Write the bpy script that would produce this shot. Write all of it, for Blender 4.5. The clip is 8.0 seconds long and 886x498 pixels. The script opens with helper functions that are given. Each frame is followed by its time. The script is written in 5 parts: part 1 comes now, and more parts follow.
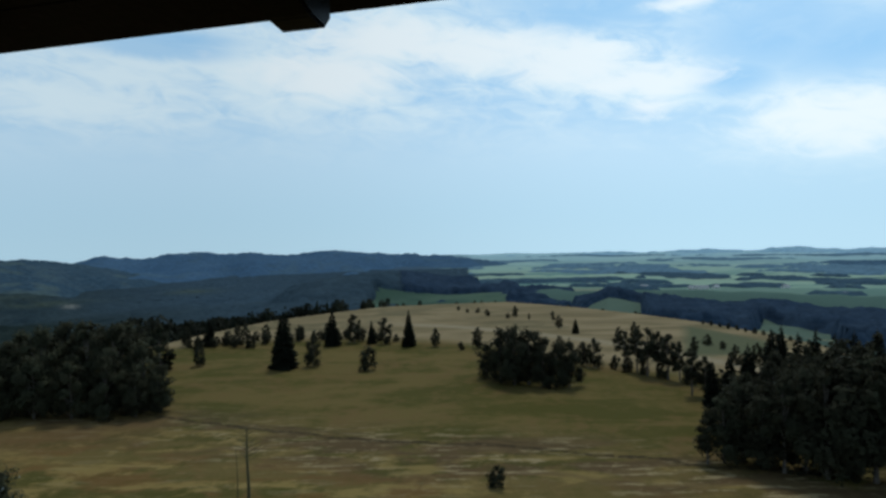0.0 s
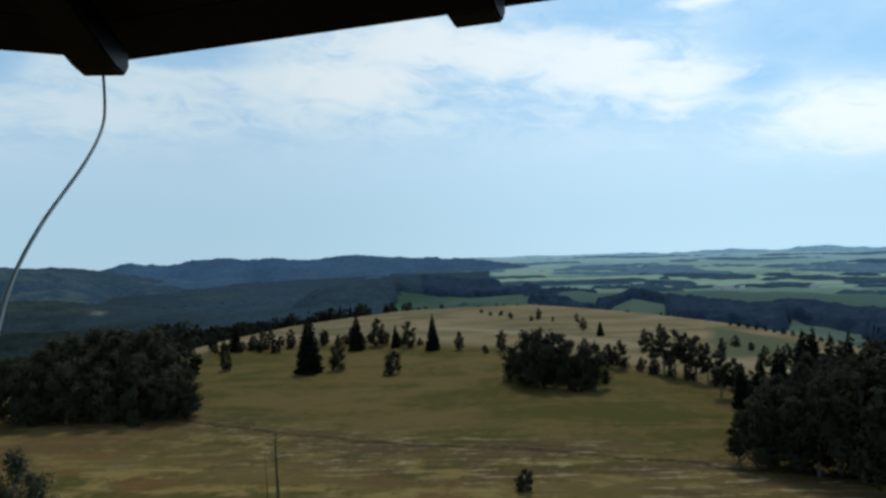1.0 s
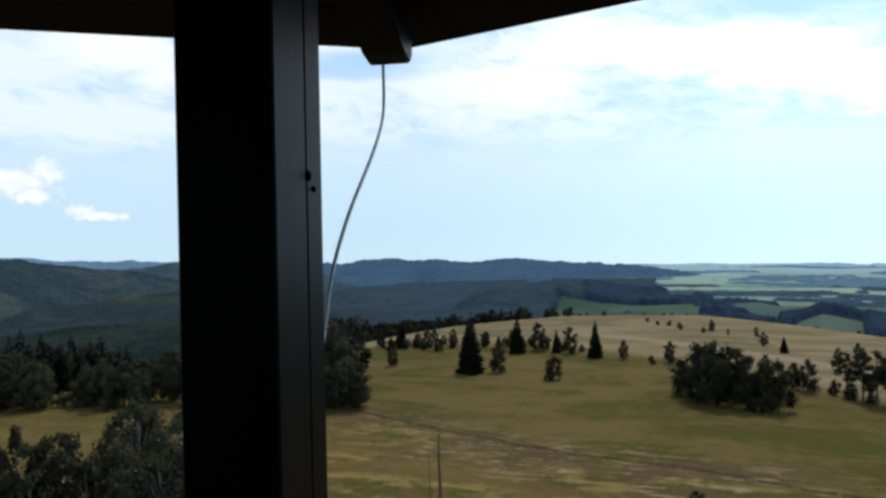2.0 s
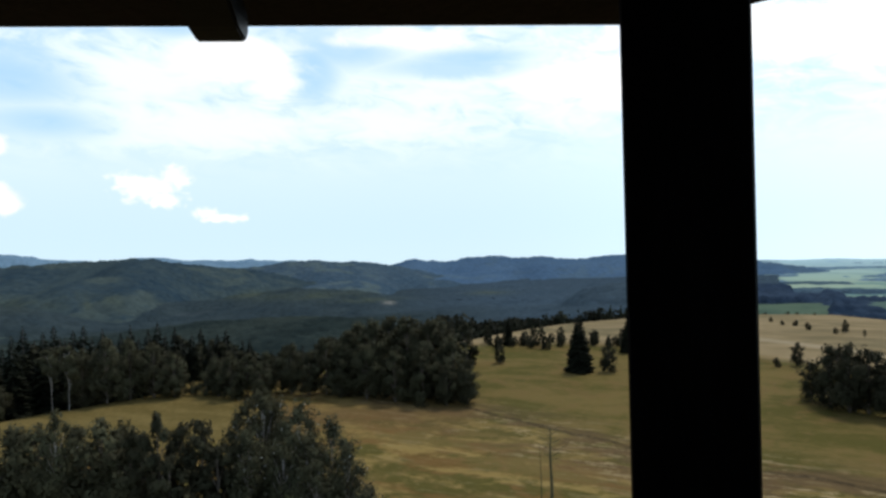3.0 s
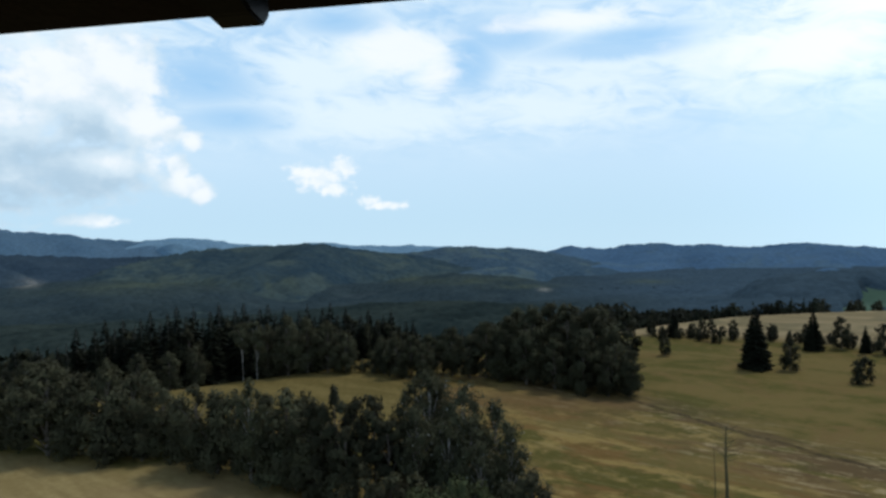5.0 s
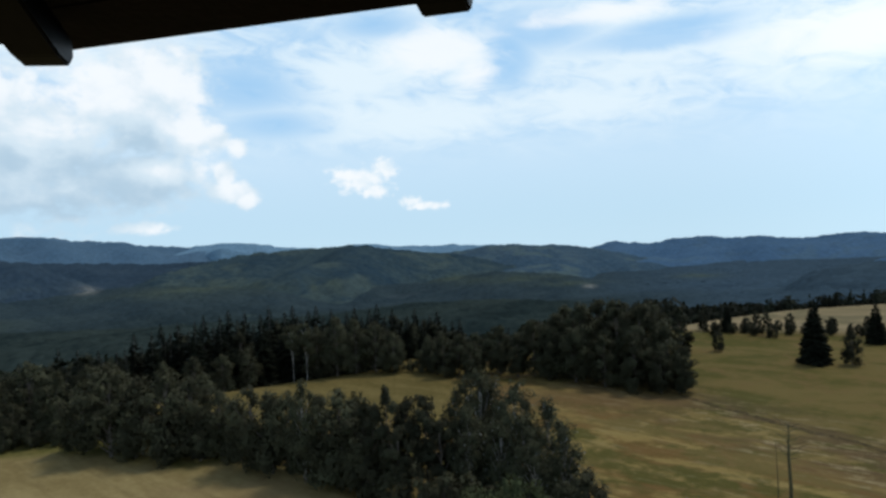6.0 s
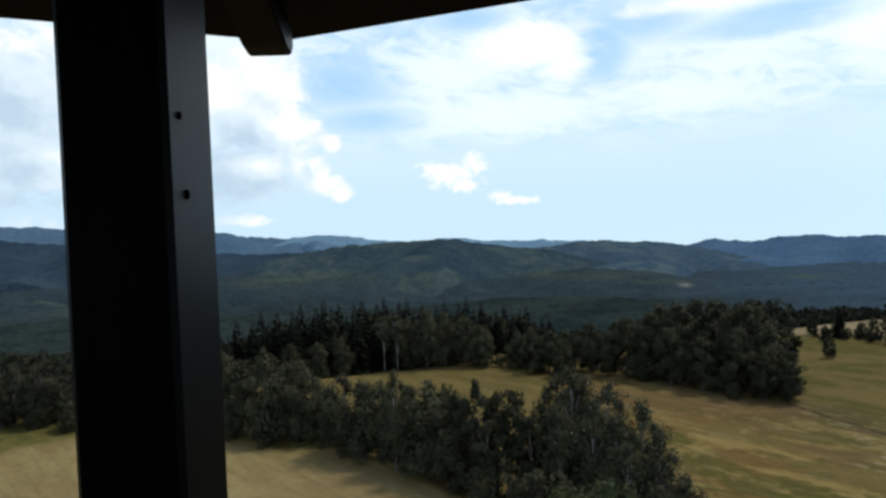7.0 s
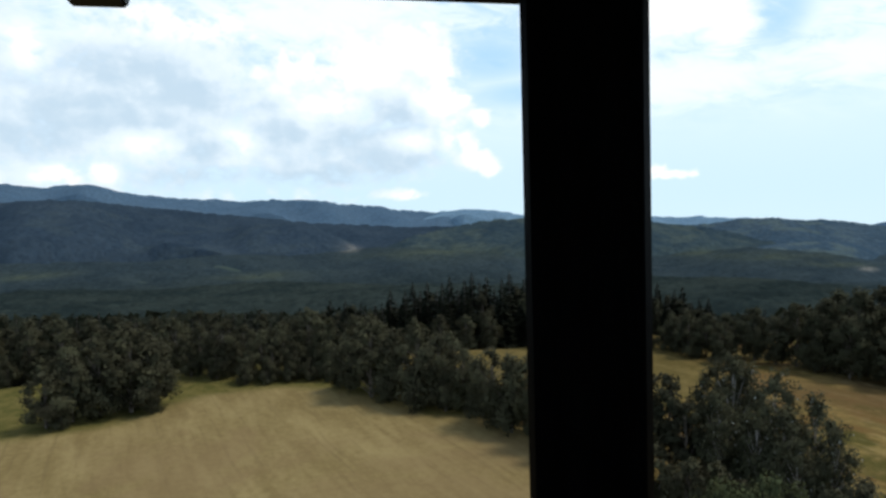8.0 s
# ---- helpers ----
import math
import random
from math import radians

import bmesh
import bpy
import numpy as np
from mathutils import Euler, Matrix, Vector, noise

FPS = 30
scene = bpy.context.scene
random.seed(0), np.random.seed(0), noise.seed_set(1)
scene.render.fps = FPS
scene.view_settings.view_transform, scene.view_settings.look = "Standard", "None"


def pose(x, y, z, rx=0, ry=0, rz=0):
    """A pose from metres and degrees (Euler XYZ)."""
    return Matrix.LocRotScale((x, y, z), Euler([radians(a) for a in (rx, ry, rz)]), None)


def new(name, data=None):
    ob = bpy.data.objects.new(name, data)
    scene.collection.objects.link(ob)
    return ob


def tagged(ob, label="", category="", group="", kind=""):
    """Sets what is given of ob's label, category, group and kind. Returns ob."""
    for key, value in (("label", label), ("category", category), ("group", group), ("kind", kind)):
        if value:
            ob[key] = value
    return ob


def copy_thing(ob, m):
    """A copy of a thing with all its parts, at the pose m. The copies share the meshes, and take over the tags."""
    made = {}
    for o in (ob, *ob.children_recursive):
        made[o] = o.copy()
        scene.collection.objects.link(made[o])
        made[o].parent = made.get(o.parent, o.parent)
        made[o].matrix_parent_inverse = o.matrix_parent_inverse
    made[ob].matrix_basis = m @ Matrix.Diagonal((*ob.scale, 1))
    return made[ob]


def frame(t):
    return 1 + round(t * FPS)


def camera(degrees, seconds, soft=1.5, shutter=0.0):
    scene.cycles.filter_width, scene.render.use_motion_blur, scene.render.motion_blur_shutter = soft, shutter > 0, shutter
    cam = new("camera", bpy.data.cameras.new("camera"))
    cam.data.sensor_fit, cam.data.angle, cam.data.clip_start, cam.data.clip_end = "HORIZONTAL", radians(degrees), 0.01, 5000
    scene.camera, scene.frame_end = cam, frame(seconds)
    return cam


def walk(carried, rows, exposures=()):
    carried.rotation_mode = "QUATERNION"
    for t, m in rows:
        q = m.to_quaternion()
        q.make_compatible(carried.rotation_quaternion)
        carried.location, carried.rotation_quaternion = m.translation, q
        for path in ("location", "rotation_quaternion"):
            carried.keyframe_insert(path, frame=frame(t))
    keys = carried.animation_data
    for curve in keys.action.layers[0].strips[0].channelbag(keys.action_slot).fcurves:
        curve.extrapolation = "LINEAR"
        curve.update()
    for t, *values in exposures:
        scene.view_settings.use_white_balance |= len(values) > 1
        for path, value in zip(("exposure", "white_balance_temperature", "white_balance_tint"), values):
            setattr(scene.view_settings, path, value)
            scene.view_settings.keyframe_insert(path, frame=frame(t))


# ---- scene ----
EYE = 24.0        # eye height over the meadow at the foot of the tower
cam = camera(68.07, 8.0, soft=2.8)
walk(cam, [
    (0, pose(0.866, 2.398, EYE + 0.005, 88.44, 1.25, 0.12)),
    (0.5, pose(0.678, 2.373, EYE + -0.004, 88.54, 2.23, -0.63)),
    (1, pose(0.494, 2.436, EYE + 0.006, 88.78, 1.99, 1.93)),
    (1.5, pose(0.323, 2.501, EYE + -0.006, 89.85, 1.68, 6.43)),
    (2, pose(0.119, 2.568, EYE + -0.003, 89.44, 1.03, 15.93)),
    (2.2, pose(0.013, 2.576, EYE + 0.005, 89.49, 1.30, 18.70)),
    (3.3, pose(-0.460, 2.520, EYE + -0.004, 89.26, 2.36, 27.87)),
    (3.5, pose(-0.547, 2.533, EYE + 0.011, 89.17, 3.09, 30.47)),
    (4, pose(-0.706, 2.411, EYE + -0.020, 88.62, 2.52, 34.71)),
    (4.5, pose(-0.861, 2.302, EYE + -0.021, 88.02, 3.41, 33.43)),
    (5, pose(-1.029, 2.211, EYE + -0.032, 88.60, 1.46, 38.50)),
    (5.2, pose(-1.102, 2.188, EYE + -0.037, 89.60, 2.26, 39.80)),
    (6.3, pose(-1.533, 1.976, EYE + -0.001, 87.35, 2.08, 44.15)),
    (6.5, pose(-1.581, 1.929, EYE + 0.001, 86.71, 1.25, 46.16)),
    (7, pose(-1.719, 1.849, EYE + -0.006, 88.52, 2.24, 49.92)),
    (7.5, pose(-1.932, 1.743, EYE + 0.022, 88.34, 1.05, 58.63)),
    (7.6, pose(-1.972, 1.721, EYE + 0.029, 88.23, 0.58, 59.42)),
    (7.8, pose(-2.028, 1.666, EYE + 0.027, 87.36, 1.11, 60.58)),
    (8, pose(-2.052, 1.591, EYE + 0.027, 86.73, 1.64, 62.71)),
], exposures=[(0, -0.45, 6000, 3), (0.5, -0.45, 6000, 3), (1, -0.40, 6050, 4), (1.5, -0.19, 6150, 6), (2, 0.05, 6450, 10), (3.5, 0.24, 6700, 12), (4, 0.0, 6300, 8),
                 (4.5, -0.02, 6250, 8), (5, -0.03, 6250, 8), (6.5, -0.06, 6400, 9), (7, 0.14, 6500, 10), (7.5, 0.18, 6500, 10), (8, 0.24, 6650, 11)])

# ---- light ----
SUN_EL, SUN_YAW = 60.0, -12.0
sun = new("sun", bpy.data.lights.new("sun", "SUN"))
sun.data.energy, sun.data.angle, sun.data.color = 2.1, radians(11.0), (1.0, 0.95, 0.86)
sun.matrix_world = pose(0, 0, 200, 90 - SUN_EL, 0, SUN_YAW + 180)

# clouds as (bearing, height, half width, half height), in degrees
SHEETS = [(4, 15.4, 7, 2.6), (-4, 14.4, 8, 2.8), (-11, 13.0, 7, 2.6), (-16.5, 11.2, 5, 2.0), (16, 13.3, 5, 2.8), (25, 12.4, 8, 1.3), (-31, 7.6, 8, 2.6), (-20, 17.5, 3, 0.7), (27, 17.2, 6, 0.9), (24, 14.0, 5, 0.9),
          (9, 13.2, 8, 2.6), (45, 14.8, 5.5, 2.6), (39.4, 14.2, 2.4, 2.2), (50, 13.6, 5, 2.0), (43, 10.2, 12, 1.6), (30, 10.5, 8, 1.6), (72, 16, 12, 3)]
BANKS = [(5, 15.9, 6, 1.5), (-3, 15.0, 7, 1.9), (-10, 13.7, 6.5, 1.8), (-16.5, 11.9, 4.5, 1.2), (-17.2, 9.8, 2.0, 1.0), (-31, 8.0, 6, 1.6), (42, 15.4, 4, 1.4), (38.6, 13.6, 1.6, 1.4), (27, 17.3, 5, 0.6), (9, 13.4, 6, 1.6), (-20, 17.5, 2.4, 0.5)]
GAPS = [(35.7, 14.6, 1.6, 2.2), (33, 16.6, 3.6, 1.2), (21.5, 15.5, 4, 0.6), (58, 12.7, 4.0, 1.6), (55.8, 9.8, 3.4, 1.0), (-13.5, 18.2, 7, 1.7), (-27, 14.4, 5, 2.3), (-24, 11.6, 2.6, 1.1), (23, 14.8, 5, 0.7), (-32, 13, 5, 2.0), (47, 17.6, 3, 0.9)]
HEAPS = [(58.6, 3.6, 1.0, 0.6), (59.2, 8.0, 0.8, 0.7), (64.5, 13, 3.5, 3), (67, 11, 5, 4.2), (62.7, 9.6, 1.7, 2.3), (60.8, 8.8, 1.0, 1.0), (60.3, 5.7, 0.9, 0.9), (59.9, 4.3, 2.0, 0.8), (66, 5.6, 4.5, 2.4), (75, 8, 7, 5.5), (86, 9, 9, 7.5), (98, 9, 8, 7), (66.7, 1.6, 2.0, 0.55)]
LITS = [(70, 12.4, 7.5, 2.4), (62.5, 10.4, 2.4, 2.2), (64.2, 13.4, 3.4, 2.6), (59.2, 8, 1.0, 0.9), (59.9, 4.8, 1.3, 1.1), (58.3, 3.6, 1.1, 0.6), (94.6, 12.8, 1.3, 1.6), (87.1, 6.0, 2.2, 0.9), (79.4, 6.4, 1.2, 0.9), (89.8, 3.8, 0.9, 0.6),
        (93.0, 3.6, 1.1, 0.7), (66.2, 1.4, 1.8, 0.6), (64.9, 6.2, 1.6, 0.8), (61.6, 6.4, 1.2, 1.4), (82, 15.2, 8, 1.2), (72, 9.4, 3.0, 1.2)]
PUFFS = [(48.9, 4.9, 1.9, 0.95), (50.6, 5.5, 1.0, 0.6), (47.0, 5.9, 1.0, 0.75), (47.8, 4.0, 1.2, 0.6), (44.9, 3.0, 0.9, 0.4), (43.2, 2.5, 1.5, 0.32)]
SHADES = [(67.5, 4.6, 3.5, 1.8), (90.5, 8.2, 5.5, 1.5), (83.6, 10.2, 3.2, 1.4), (76.5, 6.6, 2.6, 1.1), (69.8, 6.4, 3.6, 1.5), (95.5, 6.2, 3, 1.2), (82.3, 5.5, 2.0, 0.8), (73, 3.5, 5, 0.9), (66.5, 8.6, 2.0, 1.4), (84, 3.4, 4, 0.8), (88, 11.5, 4, 1.2)]
BLUE, HAZE, VEIL = (2.9, 5.8, 9.0), (4.8, 6.9, 8.2), (7.8, 8.8, 9.4)
HEAP_LIT, HEAP_MID, HEAP_SHADE = (9.1, 9.3, 9.5), (6.6, 7.7, 8.5), (4.5, 5.9, 7.1)

# ---- sky: a hazy summer day with high veils and heaped clouds ----
world = bpy.data.worlds.new("sky")
scene.world = world
world.use_nodes = True
wt = world.node_tree
wt.nodes.clear()


class Graph:
    """Short hands for building a node tree."""

    def __init__(self, tree):
        self.tree = tree

    def node(self, kind):
        return self.tree.nodes.new(kind)

    def put(self, socket, value):
        if isinstance(value, bpy.types.NodeSocket):
            self.tree.links.new(value, socket)
        else:
            socket.default_value = value

    def math(self, op, a, b=0.0, c=0.0, clamp=False):
        n = self.node("ShaderNodeMath")
        n.operation, n.use_clamp = op, clamp
        for s, v in zip(n.inputs, (a, b, c)):
            self.put(s, v)
        return n.outputs[0]

    def noise(self, vector, scale, detail=4.0, rough=0.55, distort=0.0):
        n = self.node("ShaderNodeTexNoise")
        self.put(n.inputs["Vector"], vector)
        for k, v in (("Scale", scale), ("Detail", detail), ("Roughness", rough), ("Distortion", distort)):
            n.inputs[k].default_value = v
        return n.outputs["Fac"]

    def ramp(self, x, lo, hi, a=0.0, b=1.0):
        n = self.node("ShaderNodeMapRange")
        n.interpolation_type = "SMOOTHSTEP"
        for s, v in zip(n.inputs, (x, lo, hi, a, b)):
            self.put(s, v)
        return n.outputs[0]

    def mix(self, f, a, b, blend="MIX"):
        n = self.node("ShaderNodeMix")
        n.data_type, n.blend_type = "RGBA", blend
        self.put(n.inputs[0], f)
        for s, v in ((n.inputs[6], a), (n.inputs[7], b)):
            self.put(s, v if isinstance(v, bpy.types.NodeSocket) else (*v, 1.0))
        return n.outputs[2]

    def vec(self, x, y, z):
        n = self.node("ShaderNodeCombineXYZ")
        for s, v in zip(n.inputs, (x, y, z)):
            self.put(s, v)
        return n.outputs[0]


gw = Graph(wt)
way = gw.node("ShaderNodeTexCoord").outputs["Generated"]
sep = gw.node("ShaderNodeSeparateXYZ")
gw.put(sep.inputs[0], way)
wx, wy, wz = sep.outputs
azim = gw.math("MULTIPLY", gw.math("ARCTAN2", gw.math("MULTIPLY", wx, -1.0), wy), 57.2958)
elev = gw.math("MULTIPLY", gw.math("ARCSINE", wz), 57.2958)
sky = gw.node("ShaderNodeTexSky")
sky.sky_type, sky.sun_disc, sky.sun_elevation, sky.sun_rotation = "NISHITA", False, radians(SUN_EL), radians(-SUN_YAW)
sky.air_density, sky.dust_density, sky.ozone_density, sky.altitude = 1.0, 1.2, 1.5, 600.0
gw.put(sky.inputs[0], gw.vec(wx, wy, gw.math("MAXIMUM", wz, 0.06)))
STRENGTH = 0.108
flatv = gw.vec(gw.math("MULTIPLY", azim, 0.075), gw.math("MULTIPLY", gw.math("MULTIPLY_ADD", azim, -0.10, elev), 0.19), 3.7)
puffv = gw.vec(gw.math("MULTIPLY", azim, 0.16), gw.math("MULTIPLY", elev, 0.20), 1.3)
wisp = gw.noise(flatv, 1.0, 6.0, 0.55, 0.6)
billow = gw.noise(puffv, 1.25, 5.0, 0.52, 0.3)


def blob(az, el, ra, re, soft, rough, tex):
    """A cloud's cover, 0 to 1: an ellipse in the sky with a ragged edge."""
    da = gw.math("DIVIDE", gw.math("SUBTRACT", azim, az), ra)
    de = gw.math("DIVIDE", gw.math("SUBTRACT", elev, el), re)
    d = gw.math("SQRT", gw.math("ADD", gw.math("MULTIPLY", da, da), gw.math("MULTIPLY", de, de)))
    edge = gw.math("MULTIPLY_ADD", gw.math("SUBTRACT", tex, 0.5), rough, gw.math("SUBTRACT", 1.0, d))
    return gw.ramp(edge, -soft, soft)


def union(items):
    out = items[0]
    for i in items[1:]:
        out = gw.math("MAXIMUM", out, i)
    return out


# a thin white veil everywhere, thicker sheets, blue gaps, and heaped clouds with grey bases
fibre = gw.noise(flatv, 3.4, 7.0, 0.62, 0.8)
torn = gw.math("MULTIPLY_ADD", fibre, 0.52, gw.math("MULTIPLY", wisp, 0.48))
above = gw.ramp(elev, 4.0, 13.0)
veil = gw.math("MULTIPLY_ADD", above, gw.math("SUBTRACT", gw.ramp(torn, 0.33, 0.66, 0.26, 0.86), 0.58), 0.58)
sheets = union([blob(*s, 0.8, 4.4, torn) for s in SHEETS])
gaps = union([blob(*s, 0.8, 4.0, torn) for s in GAPS])
cover = gw.math("MULTIPLY_ADD", gw.math("SUBTRACT", 0.96, veil), sheets, veil)
cover = gw.math("MULTIPLY", cover, gw.math("SUBTRACT", 1.0, gw.math("MULTIPLY", gaps, 0.64)))
cover = gw.math("MULTIPLY", cover, gw.ramp(elev, 0.0, 9.0, 0.42, 1.0))
low = gw.ramp(elev, -3.0, 11.0, 0.95, 0.0)
near_low = gw.ramp(elev, 22.0, 42.0, 1.0, 0.0)
clear = gw.mix(gw.math("MULTIPLY", near_low, 0.8), sky.outputs[0], BLUE)
clear = gw.mix(low, clear, HAZE)
air = gw.mix(gw.math("MULTIPLY", cover, gw.math("MULTIPLY_ADD", near_low, 0.65, 0.35)), clear, VEIL)
banks = union([blob(*s, 0.7, 4.6, torn) for s in BANKS])
air = gw.mix(gw.math("MULTIPLY", banks, 0.85), air, HEAP_LIT)
# heaped clouds: lumps on lumps, bright where they face up and towards the sun
crisp = gw.noise(puffv, 4.5, 5.0, 0.55, 0.2)
fluff = gw.noise(puffv, 7.0, 3.0, 0.5, 0.3)
toward = gw.node("ShaderNodeVectorMath")
gw.put(toward.inputs[0], puffv)
toward.inputs[1].default_value = (-0.13, 0.22, 0.0)
relief = gw.math("MULTIPLY_ADD", gw.math("SUBTRACT", billow, gw.noise(toward.outputs[0], 1.25, 5.0, 0.52, 0.3)), 0.85,
                 gw.math("MULTIPLY", gw.math("SUBTRACT", crisp, gw.noise(toward.outputs[0], 4.5, 5.0, 0.55, 0.2)), 0.34))
rough_edge = gw.math("MULTIPLY_ADD", crisp, 0.5, gw.math("MULTIPLY", billow, 0.5))
heaps = gw.math("MULTIPLY", union([blob(*s, 0.42, 3.4, rough_edge) for s in HEAPS]), 0.95)
puffs = union([blob(*s, 0.55, 2.2, fluff) for s in PUFFS])
shade = union([blob(*s, 1.0, 1.4, billow) for s in SHADES])
bright = union([blob(*s, 1.0, 1.4, billow) for s in LITS])
tone = gw.math("ADD", relief, gw.math("MULTIPLY_ADD", bright, 0.54, gw.math("MULTIPLY_ADD", shade, -0.30, 0.31)))
lit = gw.mix(gw.ramp(tone, 0.40, 0.92), gw.mix(gw.ramp(tone, -0.05, 0.45), HEAP_SHADE, HEAP_MID), HEAP_LIT)
air = gw.mix(heaps, air, lit)
air = gw.mix(gw.math("MULTIPLY", puffs, 0.95), air, gw.mix(gw.ramp(gw.math("MULTIPLY_ADD", billow, 0.5, gw.math("MULTIPLY", fluff, 0.5)), 0.40, 0.58), (8.2, 8.8, 9.2), (9.3, 9.4, 9.5)))
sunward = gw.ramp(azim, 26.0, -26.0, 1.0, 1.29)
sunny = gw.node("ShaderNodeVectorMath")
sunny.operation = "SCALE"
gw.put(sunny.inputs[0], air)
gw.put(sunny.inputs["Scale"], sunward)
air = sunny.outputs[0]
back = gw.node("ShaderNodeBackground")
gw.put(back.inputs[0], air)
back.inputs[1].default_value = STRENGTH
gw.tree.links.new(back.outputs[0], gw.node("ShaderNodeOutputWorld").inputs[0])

# ---- materials ----


def material(name, dark, light, scale, rough=0.85, bump=0.3, fine=6.0, stretch=(1, 1, 1), spread=0.0, islands=False, crisp=0.17, spec=0.25):
    """A grainy surface: two colours mixed at two scales, with fine relief. spread: how much single pieces differ."""
    m = bpy.data.materials.new(name)
    m.use_nodes = True
    g = Graph(m.node_tree)
    bsdf = m.node_tree.nodes["Principled BSDF"]
    co = g.node("ShaderNodeTexCoord").outputs["Object"]
    mp = g.node("ShaderNodeMapping")
    g.put(mp.inputs["Vector"], co)
    mp.inputs["Scale"].default_value = stretch
    big = g.noise(mp.outputs[0], scale, 4.0)
    small = g.noise(mp.outputs[0], scale * fine, 5.0, 0.65)
    f = g.ramp(g.math("MULTIPLY_ADD", small, 0.5, g.math("MULTIPLY", big, 0.5)), 0.5 - crisp, 0.5 + crisp)
    col = g.mix(f, dark, light)
    if spread:
        r = (g.node("ShaderNodeNewGeometry").outputs["Random Per Island"] if islands else g.node("ShaderNodeObjectInfo").outputs["Random"])
        hsv = g.node("ShaderNodeHueSaturation")
        g.put(hsv.inputs["Value"], g.math("MULTIPLY_ADD", r, spread, 1.0 - spread / 2))
        g.put(hsv.inputs["Hue"], g.math("MULTIPLY_ADD", r, 0.05 * min(1.0, spread), 0.5 - 0.025 * min(1.0, spread)))
        g.put(hsv.inputs["Color"], col)
        col = hsv.outputs[0]
    g.put(bsdf.inputs["Base Color"], col)
    bsdf.inputs["Roughness"].default_value = rough
    bsdf.inputs["Specular IOR Level"].default_value = spec
    if bump:
        b = g.node("ShaderNodeBump")
        b.inputs["Strength"].default_value = bump
        b.inputs["Distance"].default_value = 0.02
        g.put(b.inputs["Height"], small)
        g.put(bsdf.inputs["Normal"], b.outputs[0])
    return m


def leafy(name, dark, light, spread, glints=0.0, lobed=True):
    """Foliage: matt leaves that let some light through. lobed: the boughs of one crown differ a little in tone."""
    m = material(name, dark, light, 0.5, rough=0.8, bump=0.0, spread=spread, spec=0.06)
    g = Graph(m.node_tree)
    bsdf = m.node_tree.nodes["Principled BSDF"]
    col = bsdf.inputs["Base Color"].links[0].from_socket
    if lobed:
        bough = g.node("ShaderNodeAttribute")
        bough.attribute_name = "bough"
        tone = g.node("ShaderNodeHueSaturation")
        g.put(tone.inputs["Value"], g.math("MULTIPLY_ADD", bough.outputs["Fac"], 0.75, 0.50))
        g.put(tone.inputs["Hue"], g.math("MULTIPLY_ADD", bough.outputs["Fac"], 0.03, 0.485))
        g.put(tone.inputs["Color"], col)
        col = tone.outputs[0]
        g.put(bsdf.inputs["Base Color"], col)
    # a few sprays painted pale, for lit leaves and gaps showing through
    if glints:
        one = g.node("ShaderNodeNewGeometry").outputs["Random Per Island"]
        col = g.mix(g.ramp(one, 1 - glints, 1 - glints * 0.8), col, (0.24, 0.25, 0.22))
        g.put(bsdf.inputs["Base Color"], col)
    thin = g.node("ShaderNodeBsdfTranslucent")
    g.put(thin.inputs[0], col)
    both = g.node("ShaderNodeMixShader")
    both.inputs[0].default_value = 0.35
    m.node_tree.links.new(bsdf.outputs[0], both.inputs[1])
    m.node_tree.links.new(thin.outputs[0], both.inputs[2])
    m.node_tree.links.new(both.outputs[0], m.node_tree.nodes["Material Output"].inputs[0])
    return m


def crowned(m, size=8.0, relief=4.0, strength=0.36):
    """Gives a sheet of far woods the relief of tree crown beside tree crown, and crowns of unlike tone."""
    g = Graph(m.node_tree)
    bsdf = m.node_tree.nodes["Principled BSDF"]
    co = g.node("ShaderNodeTexCoord").outputs["Object"]
    cells = g.node("ShaderNodeTexVoronoi")
    g.put(cells.inputs["Vector"], co)
    cells.inputs["Scale"].default_value = 1.0 / size
    bump = g.node("ShaderNodeBump")
    bump.inputs["Strength"].default_value, bump.inputs["Distance"].default_value = strength, relief
    g.put(bump.inputs["Height"], g.math("MULTIPLY_ADD", g.noise(co, 0.35 / size, 4.0, 0.6), 1.6, g.math("MULTIPLY", cells.outputs["Distance"], -0.8)))
    g.put(bsdf.inputs["Normal"], bump.outputs[0])
    one = g.node("ShaderNodeSeparateColor")
    g.put(one.inputs[0], cells.outputs["Color"])
    hsv = g.node("ShaderNodeHueSaturation")
    g.put(hsv.inputs["Color"], bsdf.inputs["Base Color"].links[0].from_socket)
    g.put(hsv.inputs["Value"], g.math("MULTIPLY_ADD", one.outputs[0], 0.32, 0.84))
    g.put(bsdf.inputs["Base Color"], hsv.outputs[0])
    return m


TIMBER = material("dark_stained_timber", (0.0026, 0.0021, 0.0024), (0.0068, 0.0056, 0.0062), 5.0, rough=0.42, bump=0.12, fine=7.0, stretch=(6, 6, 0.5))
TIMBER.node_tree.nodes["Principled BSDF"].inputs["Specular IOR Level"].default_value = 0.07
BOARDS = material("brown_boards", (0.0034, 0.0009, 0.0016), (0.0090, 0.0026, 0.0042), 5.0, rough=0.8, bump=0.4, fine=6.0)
SHINGLES = material("weathered_shingles", (0.06, 0.05, 0.045), (0.12, 0.10, 0.09), 3.0)
PALE_PAINT = material("weathered_white_paint", (0.22, 0.22, 0.21), (0.36, 0.36, 0.34), 4.0, rough=0.7)
KNOT = material("black_knot", (0.001, 0.001, 0.001), (0.003, 0.0025, 0.002), 60.0, rough=0.9, spec=0.0)
CABLE = material("grey_cable", (0.48, 0.52, 0.54), (0.62, 0.66, 0.68), 90.0, rough=0.5, bump=0.0)
